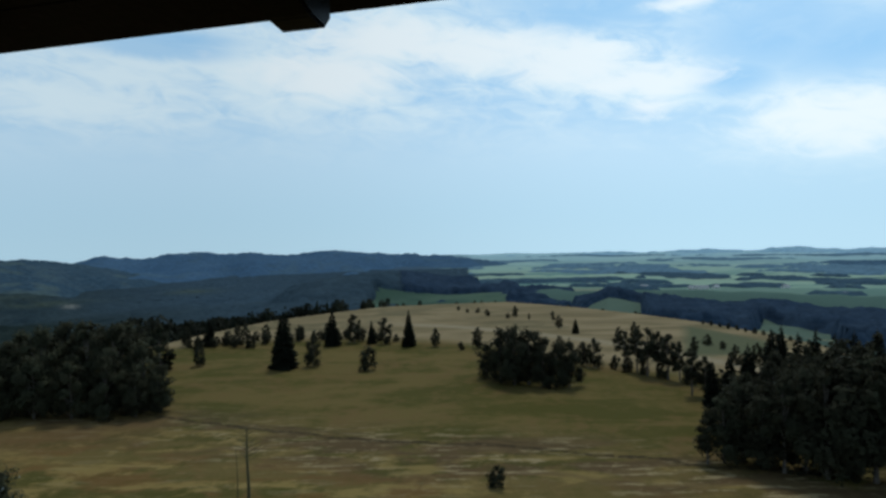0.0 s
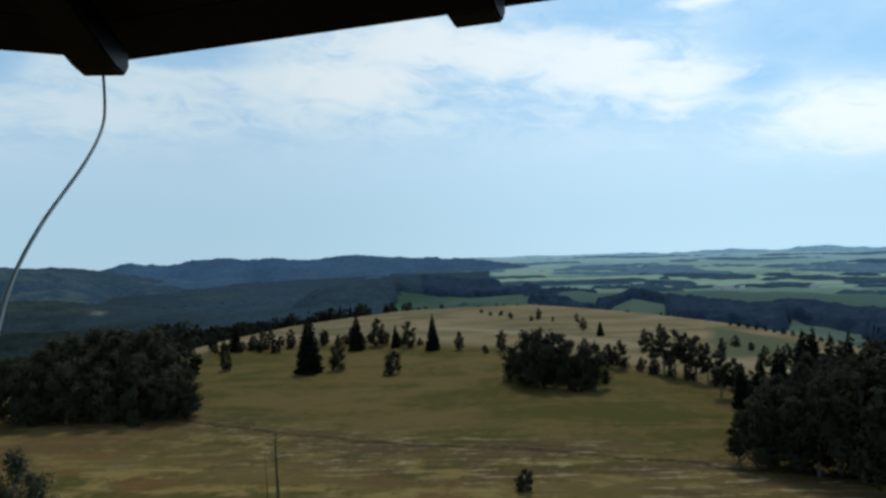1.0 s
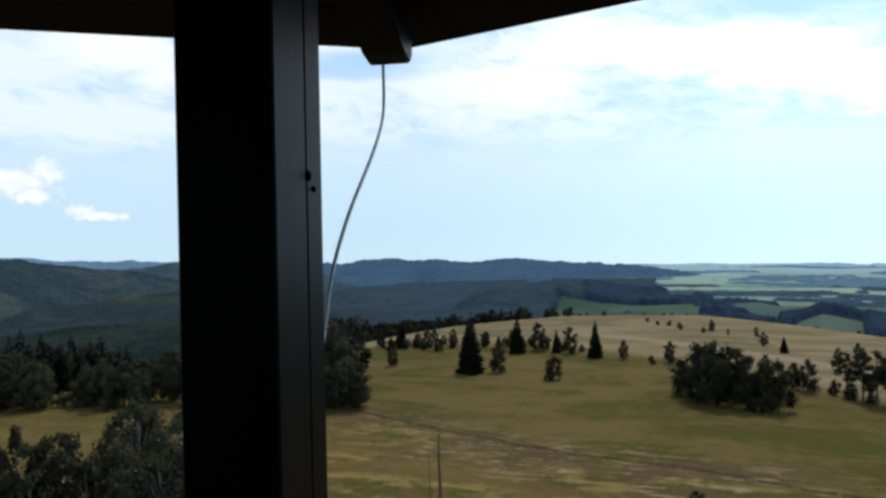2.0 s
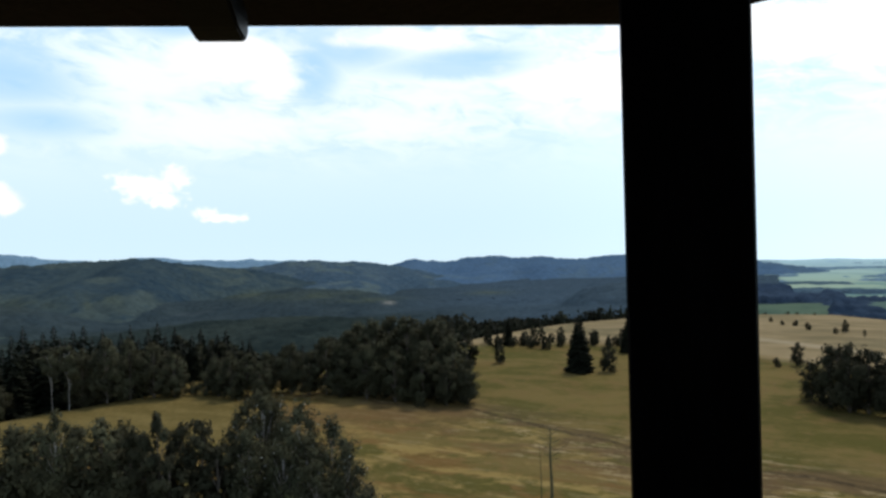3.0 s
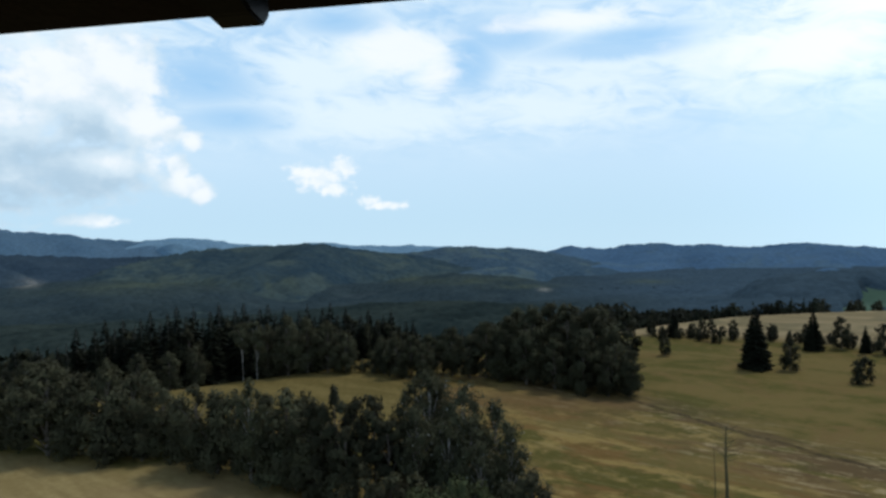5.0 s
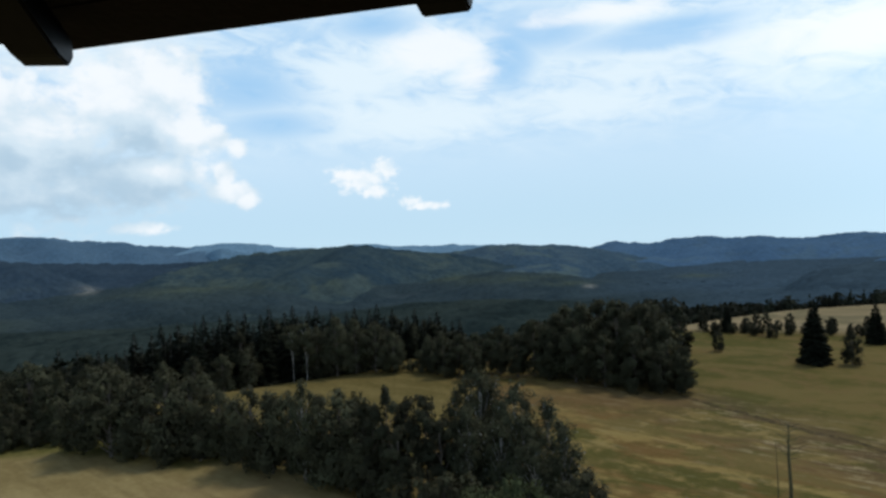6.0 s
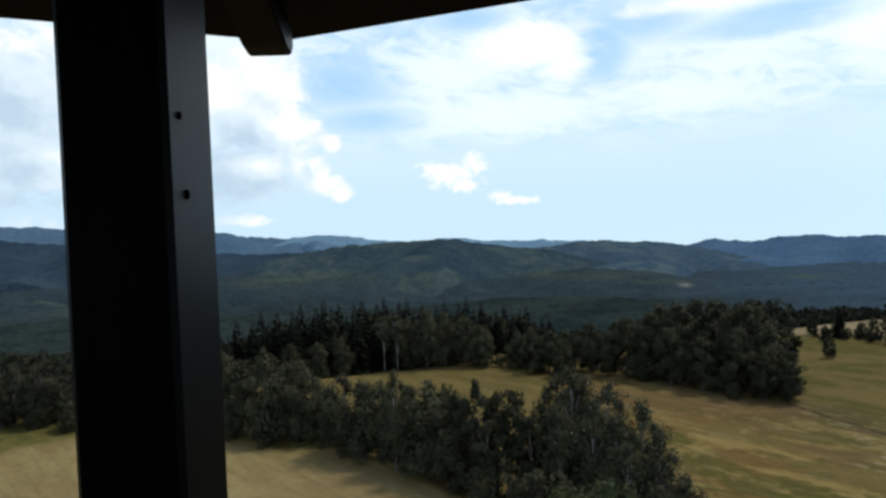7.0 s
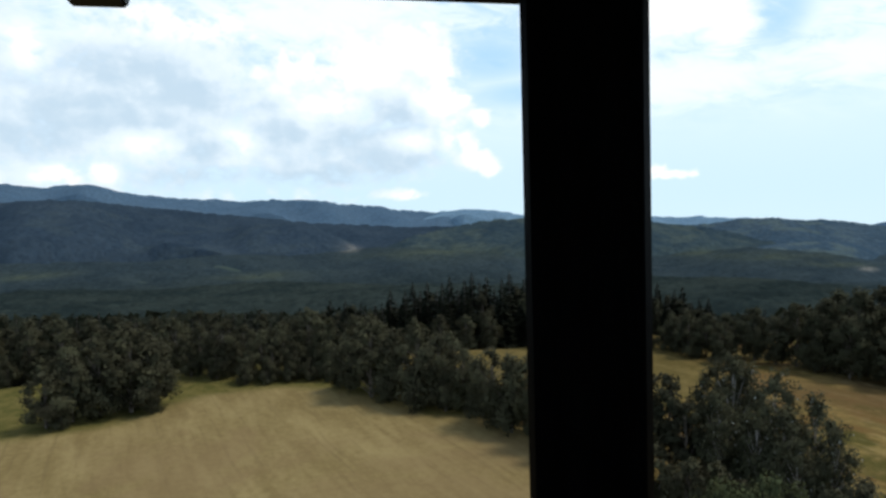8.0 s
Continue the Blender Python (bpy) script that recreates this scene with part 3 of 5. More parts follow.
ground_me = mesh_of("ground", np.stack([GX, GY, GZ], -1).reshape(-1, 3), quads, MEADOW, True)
gaz, over_edge = bearing(GX, GY), RR - np.interp(bearing(GX, GY), EDGE_AZ, EDGE_R)
TRACK_X, TRACK_Y = [-80, -39.5, -21, -4.6, 0, 11, 20, 28, 60], [112, 90, 82, 77, 76, 73.5, 70.3, 67.3, 56]        # the old cart track over the meadow
covers = {
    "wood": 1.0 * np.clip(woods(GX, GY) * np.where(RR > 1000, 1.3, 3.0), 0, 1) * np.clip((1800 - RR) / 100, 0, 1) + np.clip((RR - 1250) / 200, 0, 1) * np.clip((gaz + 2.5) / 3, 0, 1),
    "verge": np.clip((gaz - 66) / 4, 0, 1) * np.clip((130 - RR) / 6, 0, 1) * np.clip((130 - gaz) / 4, 0, 1),
    "hazy_vale": np.clip((RR - 1400) / 200, 0, 1) * np.clip((gaz + 1) / 3, 0, 1) * np.clip((34 - gaz) / 6, 0, 1),
    "grove": grove(GX, GY),
    "lane": np.clip(1.4 - np.abs(RR - np.interp(gaz, [-30, -24, -18, -10, 0, 10], [118, 124, 136, 150, 168, 180])) / 2.2, 0, 0.75) * np.clip((6 - gaz) / 4, 0, 1),
    "plot": np.clip((gaz + 27.5) / 1.5, 0, 1) * np.clip((-19.5 - gaz) / 1.0, 0, 1) * np.clip((RR - 132 + 0.9 * (gaz + 23)) / 3, 0, 1) * np.clip((np.interp(gaz, EDGE_AZ, EDGE_R) - 9 - RR) / 3, 0, 1),
    "lowland": np.clip((8 - bearing(GX, GY)) / 3, 0, 1) * np.clip((bearing(GX, GY) + 170) / 3, 0, 1),
    "plain_haze": np.clip((RR - 620) / 1100, 0, 1) * np.clip((6 - bearing(GX, GY)) / 3, 0, 1),
    "far": np.clip(over_edge / 40 - 0.5, 0, 1),
    "straw": 0.8 * np.exp(-((gaz + 7.6) / 3.0) ** 2 - ((RR - 97 + 0.5 * (gaz + 7.6)) / 1.6) ** 2) + np.clip((gaz - 39) / 4, 0, 1) * np.clip((110 - gaz) / 3, 0, 1) * np.clip((RR - 84) / 8, 0, 1) * np.clip((135 - RR) / 6, 0, 1),
    "pasture": np.clip((gaz + 7) / 2, 0, 1) * np.clip((8 - gaz) / 2, 0, 1) * np.clip((RR - 380) / 60, 0, 1) * np.clip((900 - RR) / 30, 0, 1),
    "bare": np.maximum(0.8 * np.exp(-((gaz - 29.0) / 0.4) ** 2 - ((RR - 1400) / 22) ** 2), np.maximum(0.6 * np.exp(-((gaz - 27.2) / 1.6) ** 2 - ((RR - 1385) / 14) ** 2), np.exp(-((gaz - 70.8) / 0.7) ** 2 - ((RR - 1345) / 40) ** 2))),
    "crop": inside_crop(GX, GY),
    "knoll": np.clip((RR - np.interp(gaz, [-40, -30, -20, -12, 0, 10, 20, 26], [112, 110, 112, 118, 142, 150, 152, 150])) / 8, 0, 1) * np.clip((27 - gaz) / 4, 0, 1) * np.clip((gaz + 60) / 9, 0, 1),
    "track": np.clip((41 - gaz) / 8, 0, 1) * np.clip((gaz + 45) / 8, 0, 1) * np.clip((130 - RR) / 20, 0, 1),
    "across": np.clip(GY - np.interp(GX, TRACK_X, TRACK_Y), -60, 60),
    "rust": 0.7 * np.clip((gaz - 21) / 3, 0, 1) * np.clip((41 - gaz) / 3, 0, 1) * np.exp(-((RR - 93 - 0.25 * (gaz - 22)) / 6) ** 2),
}
for key, values in covers.items():
    a = ground_me.attributes.new(key, "FLOAT", "POINT")
    a.data.foreach_set("value", values.reshape(-1).astype(np.float32))
ground = tagged(new("ground", ground_me), "dry straw-coloured meadow and wooded rolling land to the horizon", "ground", kind="structure")

# ---- distant hills ----


def backdrop_hills(label, d, front, azs, els, mat, seed):
    """A far wooded range: a crest at the given bearings and heights, falling to both sides."""
    az = np.arange(azs[0], azs[-1], 0.12)
    rel = np.concatenate([np.linspace(-900, -60, 18), np.linspace(-40, 40, 5), np.linspace(80, 320, 3)])
    A, R = np.meshgrid(az, rel)
    top = np.interp(az, azs, els)
    k = np.exp(-(np.arange(-12, 13) / 3.5) ** 2)
    top = np.convolve(np.pad(top, 12, mode="edge"), k / k.sum(), "valid")
    dist = d + R + 90 * np.sin(A * 0.35 + seed)
    x, y = -np.sin(np.radians(A)) * dist, np.cos(np.radians(A)) * dist
    z = EYE + d * np.tan(np.radians(top))[None, :] - np.abs(R) * front * (1 + 0.25 * waves(x, y, 500, seed))
    z = z + (26 * waves(x, y, 620, seed + 2) + 10 * waves(x, y, 240, seed + 1)) * np.clip(-R / 260, 0, 1) - (0.18 + 0.14 * waves(A, A * 0, 5.0, seed + 3)) * np.clip(-R - 100, 0, 900) * 0.10
    z = z + (np.random.RandomState(seed).uniform(0, 4.5, z.shape) + d * 0.0011 * waves(A, A * 0.3, 2.6, seed + 4) + d * 0.0006 * waves(A, A * 0.3, 1.0, seed + 5)) * (np.abs(R) < 30)
    z[0] = -400.0
    i = np.arange(z.size).reshape(z.shape)
    q = np.stack([i[:-1, :-1], i[:-1, 1:], i[1:, 1:], i[1:, :-1]], -1).reshape(-1, 4)
    me = mesh_of("backdrop", np.stack([x, y, z], -1).reshape(-1, 3), q, mat, True)
    add_stands(me, x, y, z)
    return tagged(new("backdrop", me), label, "hills", kind="structure")


# air haze is painted into these base colours, bluer and paler farther off
HILL_A = far_cover("hazed_blue_slopes", (0.042, 0.080, 0.132), (0.055, 0.098, 0.152), 0.006, (0.060, 0.096, 0.122), 0.5)
HILL_B = far_cover("hazed_grey_green_slopes", (0.017, 0.032, 0.045), (0.034, 0.052, 0.057), 0.005, (0.056, 0.074, 0.064), 0.5)
HILL_G = far_cover("hazed_blue_grey_slopes", (0.028, 0.052, 0.076), (0.046, 0.071, 0.090), 0.005, (0.068, 0.094, 0.092), 0.65)
HILL_C = far_cover("hazed_dark_slopes", (0.020, 0.034, 0.050), (0.028, 0.044, 0.060), 0.005, (0.040, 0.058, 0.066), 0.4)
HILL_D = far_cover("hazed_pale_blue_slopes", (0.050, 0.090, 0.134), (0.062, 0.104, 0.148), 0.004)
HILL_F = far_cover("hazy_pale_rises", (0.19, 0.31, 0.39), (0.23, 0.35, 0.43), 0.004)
HILL_E = far_cover("hazed_palest_blue_slopes", (0.095, 0.165, 0.23), (0.12, 0.195, 0.26), 0.004)
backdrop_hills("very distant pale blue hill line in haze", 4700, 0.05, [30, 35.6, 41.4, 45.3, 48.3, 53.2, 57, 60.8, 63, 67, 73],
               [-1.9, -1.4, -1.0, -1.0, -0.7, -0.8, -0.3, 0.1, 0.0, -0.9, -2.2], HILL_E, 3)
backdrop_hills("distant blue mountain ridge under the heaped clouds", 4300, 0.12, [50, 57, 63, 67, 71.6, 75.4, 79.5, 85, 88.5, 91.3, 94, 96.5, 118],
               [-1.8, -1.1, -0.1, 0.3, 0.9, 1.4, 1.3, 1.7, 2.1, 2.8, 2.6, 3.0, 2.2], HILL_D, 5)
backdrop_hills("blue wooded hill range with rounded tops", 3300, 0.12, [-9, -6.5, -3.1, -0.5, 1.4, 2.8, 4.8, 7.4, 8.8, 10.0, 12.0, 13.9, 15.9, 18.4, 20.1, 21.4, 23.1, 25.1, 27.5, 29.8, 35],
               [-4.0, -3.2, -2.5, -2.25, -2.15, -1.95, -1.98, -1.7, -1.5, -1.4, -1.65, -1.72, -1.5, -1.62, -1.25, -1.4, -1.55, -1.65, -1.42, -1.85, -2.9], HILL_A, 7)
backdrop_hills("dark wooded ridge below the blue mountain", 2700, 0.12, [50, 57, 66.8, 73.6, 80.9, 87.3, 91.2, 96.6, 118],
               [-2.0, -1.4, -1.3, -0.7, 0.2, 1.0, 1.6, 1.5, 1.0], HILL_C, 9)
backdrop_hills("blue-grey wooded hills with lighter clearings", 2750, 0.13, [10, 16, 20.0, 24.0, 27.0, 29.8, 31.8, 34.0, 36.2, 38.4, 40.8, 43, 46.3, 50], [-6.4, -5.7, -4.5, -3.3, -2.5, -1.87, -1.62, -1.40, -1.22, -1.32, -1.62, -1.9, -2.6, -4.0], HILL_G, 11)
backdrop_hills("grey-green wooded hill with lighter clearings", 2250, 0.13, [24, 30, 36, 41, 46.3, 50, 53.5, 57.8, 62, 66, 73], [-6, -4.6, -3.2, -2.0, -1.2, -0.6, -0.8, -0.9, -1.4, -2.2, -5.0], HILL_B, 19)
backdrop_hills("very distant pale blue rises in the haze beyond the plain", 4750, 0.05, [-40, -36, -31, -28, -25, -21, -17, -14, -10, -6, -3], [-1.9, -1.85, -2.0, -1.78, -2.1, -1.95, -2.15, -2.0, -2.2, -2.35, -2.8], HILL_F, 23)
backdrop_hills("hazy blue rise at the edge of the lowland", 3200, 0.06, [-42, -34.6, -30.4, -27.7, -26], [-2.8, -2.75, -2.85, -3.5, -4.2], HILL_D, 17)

# ---- helpers for things ----


def part(name, bm, mat, parent, label=""):
    me = bpy.data.meshes.new(name)
    bm.to_mesh(me)
    bm.free()
    me.materials.append(mat)
    ob = new(name, me)
    ob.parent = parent
    return tagged(ob, label)


def box(bm, size, m, worn=0.008):
    """A box with softened edges, of the given size, at the pose m."""
    got = bmesh.ops.create_cube(bm, size=1.0, matrix=m @ Matrix.Diagonal((*size, 1)))
    edges = list({e for v in got["verts"] for e in v.link_edges})
    bmesh.ops.bevel(bm, geom=edges, offset=min(worn, min(size) * 0.2), segments=1, affect="EDGES")
    return bm


def boxed(size, m):
    return box(bmesh.new(), size, m)


def prism(bm, corners, z0, z1):
    """A solid over a polygon of the plan; z0 and z1 may be lists, one height a corner."""
    n = len(corners)
    z0 = z0 if isinstance(z0, (list, tuple)) else [z0] * n
    z1 = z1 if isinstance(z1, (list, tuple)) else [z1] * n
    lo = [bm.verts.new((x, y, z)) for (x, y), z in zip(corners, z0)]
    hi = [bm.verts.new((x, y, z)) for (x, y), z in zip(corners, z1)]
    bm.faces.new(lo[::-1])
    bm.faces.new(hi)
    for i in range(n):
        j = (i + 1) % n
        bm.faces.new((lo[i], lo[j], hi[j], hi[i]))
    bmesh.ops.recalc_face_normals(bm, faces=bm.faces[:])
    return bm


# ---- the lookout tower: an octagonal gallery under a boarded roof ----
NORMAL = -15.70                     # bearing of the middle of its first side
EAVE, EAVE_Z, PITCH = 4.119, EYE + 0.575, 0.36
DECK = EYE - 1.6
tower = tagged(new("lookout_tower"), "dark-stained octagonal timber lookout tower with an open gallery", "lookout tower")


def corner(k, r):
    return spot(NORMAL + 22.5 + 45 * k, r)


def octagon(apothem):
    return [corner(k, apothem / math.cos(radians(22.5))) for k in range(8)]


def soffit_z(apothem):
    return EAVE_Z + (EAVE - apothem) * PITCH


bm = bmesh.new()
for k in range(8):                  # boards of the ceiling, one course above the other
    a = EAVE
    while a > 0.3:
        b = a - 0.165
        p = [corner(k, a / 0.92388), corner(k + 1, a / 0.92388), corner(k + 1, (b + 0.006) / 0.92388), corner(k, (b + 0.006) / 0.92388)]
        za, zb = soffit_z(a), soffit_z(b + 0.006)
        prism(bm, p, [za, za, zb, zb], [za + 0.024, za + 0.024, zb + 0.024, zb + 0.024])
        a = b
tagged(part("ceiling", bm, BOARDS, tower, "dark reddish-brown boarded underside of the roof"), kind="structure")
bm = bmesh.new()
top = [bm.verts.new((x, y, EAVE_Z + 0.03)) for x, y in octagon(EAVE + 0.03)]
tip = bm.verts.new((0, 0, EAVE_Z + 0.03 + (EAVE + 0.03) * PITCH))
rim = [bm.verts.new((v.co.x, v.co.y, EAVE_Z + 0.10)) for v in top]
tip2 = bm.verts.new((0, 0, tip.co.z + 0.08))
for k in range(8):
    j = (k + 1) % 8
    bm.faces.new((top[j], top[k], tip))
    bm.faces.new((rim[k], rim[j], tip2))
    bm.faces.new((top[k], top[j], rim[j], rim[k]))
part("roof", bm, SHINGLES, tower, "weathered shingle roof")


def rafter(px, py, az, inner, wide, pitch=PITCH):
    """A sloping rafter whose tail ends at (px, py), running in towards the roof's middle along the bearing az."""
    bm = bmesh.new()
    run = inner
    ox, oy = spot(az, 1.0)
    lx, ly = spot(az + 90, wide / 2)
    deep, bottom = 0.13, EYE + 0.487
    prof = [(0.0, bottom + 0.03), (0.03, bottom), (0.10, bottom + 0.010), (run, bottom + run * pitch), (run, bottom + run * pitch + deep), (0.0, bottom + 0.078)]
    left = [bm.verts.new((px - ox * s + lx, py - oy * s + ly, z)) for s, z in prof]
    right = [bm.verts.new((px - ox * s - lx, py - oy * s - ly, z)) for s, z in prof]
    bm.faces.new(left)
    bm.faces.new(right[::-1])
    for i in range(len(prof)):
        j = (i + 1) % len(prof)
        bm.faces.new((left[i], right[i], right[j], left[j]))
    bmesh.ops.recalc_face_normals(bm, faces=bm.faces[:])
    bmesh.ops.bevel(bm, geom=bm.edges[:], offset=0.006, segments=2, affect="EDGES")
    return bm


SIDE = 2 * 4.0 * math.tan(radians(22.5))
for k in range(8):
    az = NORMAL + 45 * k
    cx, cy = corner(k, 4.0 / 0.92388)
    part("rafter", rafter(cx, cy, az + 22.5, 3.6, 0.115, PITCH * 0.9), TIMBER, tower)
    for u in (-SIDE / 6, SIDE / 6):
        mx, my = spot(az, 4.0)
        sx, sy = spot(az + 90, u)
        part("rafter", rafter(mx + sx, my + sy, az, 2.6, 0.115), TIMBER, tower)

WIDE, DEEPTH, POST_R = 0.141, 0.181, 3.440
for k in range(8):
    az = NORMAL + 22.5 + 45 * k
    x, y = spot(az, POST_R)
    h = 2.62
    if k == 0:                      # a weathered post, split lengthwise
        bm = bmesh.new()
        for s, wd in ((-1, 0.1125), (1, 0.0665)):
            ox, oy = spot(az, -DEEPTH / 2 + wd / 2 if s < 0 else DEEPTH / 2 - wd / 2)
            box(bm, (WIDE, wd, h), pose(x + ox, y + oy, DECK + h / 2, 0, 0, az), 0.003)
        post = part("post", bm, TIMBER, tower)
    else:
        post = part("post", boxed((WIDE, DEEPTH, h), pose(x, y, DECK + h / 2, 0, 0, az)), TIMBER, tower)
    spots = {0: ((0.028, 0.100, 0.010), (0.050, 0.082, 0.006)), 1: ((-0.050, 0.164, 0.007), (-0.035, 0.059, 0.009))}.get(k, ())
    for off, dz, rad in spots:
        bx, by = spot(az - 90, WIDE / 2)
        ix, iy = spot(az, off)
        bm = bmesh.new()
        bmesh.ops.create_cone(bm, cap_ends=True, segments=10, radius1=rad, radius2=rad * 0.7, depth=0.006,
                              matrix=pose(x + bx + ix, y + by + iy, EYE + dz, 0, 0, az) @ pose(0, 0, 0, 0, 90, 0))
        part("knot", bm, KNOT, post, "black resinous knot")
    # ring beam over the posts and boarded parapet below
    (x0, y0), (x1, y1) = corner(k - 1, POST_R), corner(k, POST_R)
    length = math.hypot(x1 - x0, y1 - y0)
    part("ring_beam", boxed((length - WIDE, 0.12, 0.14), pose((x0 + x1) / 2, (y0 + y1) / 2, EYE + 0.78, 0, 0, NORMAL + 45 * k)), TIMBER, tower)
    part("parapet", boxed((length - WIDE, 0.04, 0.80), pose((x0 + x1) / 2, (y0 + y1) / 2, DECK + 0.44, 0, 0, NORMAL + 45 * k)), BOARDS, tower)
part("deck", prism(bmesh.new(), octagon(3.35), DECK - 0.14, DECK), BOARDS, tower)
# unseen core, added to block light from behind the posts
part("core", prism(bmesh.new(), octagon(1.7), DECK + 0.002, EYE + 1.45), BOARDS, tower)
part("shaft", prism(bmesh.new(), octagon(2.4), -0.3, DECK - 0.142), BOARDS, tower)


def cable_run(points, radius):
    cu = bpy.data.curves.new("cable", "CURVE")
    cu.dimensions, cu.bevel_depth, cu.bevel_resolution = "3D", radius, 2
    sp = cu.splines.new("NURBS")
    sp.points.add(len(points) - 1)
    for q, p in zip(sp.points, points):
        q.co = (*p, 1)
    sp.use_endpoint_u, sp.order_u = True, 3
    cu.materials.append(CABLE)
    return cu


wire_az = NORMAL + 22.5
wire = [(4.40, 0.045, 0.53), (4.41, 0.045, 0.42), (4.36, 0.04, 0.34), (4.24, 0.036, 0.24), (4.10, 0.03, 0.15), (3.95, 0.02, 0.06), (3.80, 0.01, -0.06), (3.72, 0.0, -0.18), (3.66, 0.0, -0.30), (3.58, 0.0, -0.50), (3.545, 0.0, -0.80), (3.545, 0.0, -1.5)]
cable_me = cable_run([(spot(wire_az, r)[0] + spot(wire_az + 90, u)[0], spot(wire_az, r)[1] + spot(wire_az + 90, u)[1], EYE + z) for r, u, z in wire], 0.0045)
tagged(new("cable", cable_me), "thin grey cable hanging in a curve from a rafter tail", "cable")

# ---- trees ----
rng = np.random.RandomState(4)


def tube(bm, path, radii, sides=6):
    """A tapering limb along a path of points."""
    rings = []
    for i, p in enumerate(path):
        d = (path[min(i + 1, len(path) - 1)] - path[max(i - 1, 0)]).normalized()
        a = d.orthogonal().normalized()
        b = d.cross(a)
        rings.append([bm.verts.new(p + (a * math.cos(t) + b * math.sin(t)) * radii[i]) for t in [6.2832 * k / sides for k in range(sides)]])
    for lo, hi in zip(rings, rings[1:]):
        for k in range(sides):
            bm.faces.new((lo[k], lo[(k + 1) % sides], hi[(k + 1) % sides], hi[k]))
    bm.faces.new(rings[-1])
    return bm


def unit(a):
    return a / np.linalg.norm(a, axis=-1, keepdims=True)


def leaf_cloud(centres, sizes, n, leaf, seed, squash=0.8, twigs=6):
    """Many small leaf sprays on the skin of boughs, which sit round the lobes of a crown; the sprays lie along the bough's surface."""
    r = np.random.RandomState(seed)
    out = unit(r.normal(size=(len(centres), twigs, 3)) + np.array([0, 0, 0.35]))
    bough = (centres[:, None, :] + out * (sizes[:, None, None] * r.uniform(0.35, 0.85, (len(centres), twigs, 1))) * np.array([1, 1, squash])).reshape(-1, 3)
    girth = (sizes[:, None] * r.uniform(0.46, 0.80, (len(centres), twigs))).reshape(-1)
    out, tone = out.reshape(-1, 3), r.uniform(0, 1, len(girth)) * 0.6 + np.repeat(r.uniform(0, 1, len(centres)), twigs) * 0.4
    pick = r.choice(len(girth), n, p=girth ** 2 / (girth ** 2).sum())
    d = unit(r.normal(size=(n, 3)) + 0.35 * out[pick])
    inner = r.uniform(size=n) < 0.16                # larger sprays fill the crown's inside
    heart, deep = np.repeat(centres, twigs, axis=0)[pick], np.repeat(sizes, twigs)[pick]
    p = np.where(inner[:, None], heart, bough[pick]) + d * np.where(inner, deep * 0.3, girth[pick] * r.uniform(0.35, 1.22, n) ** 0.65)[:, None] * np.array([1, 1, squash])
    middle = np.array([0, 0, centres[:, 2].mean()])
    soft = unit(d * 0.38 + out[pick] * 0.40 + unit(p - middle) * 0.5 + np.array([0, 0, 0.25]))
    soft = unit(soft + r.normal(scale=0.16, size=(n, 3)))
    nrm = unit(soft + 0.3 * d + r.normal(scale=0.38, size=(n, 3)))
    u = unit(np.cross(nrm, r.normal(size=(n, 3))))
    v = np.cross(nrm, u)
    s = (leaf * r.uniform(0.45, 1.25, n) * np.where(inner, 2.0, 1.0))[:, None]
    verts = np.stack([p - u * s, p - v * s * 0.6, p + u * s, p + v * s * 0.6], 1).reshape(-1, 3)
    return verts, np.arange(4 * n).reshape(n, 4), np.repeat(soft, 4, axis=0), np.repeat(tone[pick], 4)


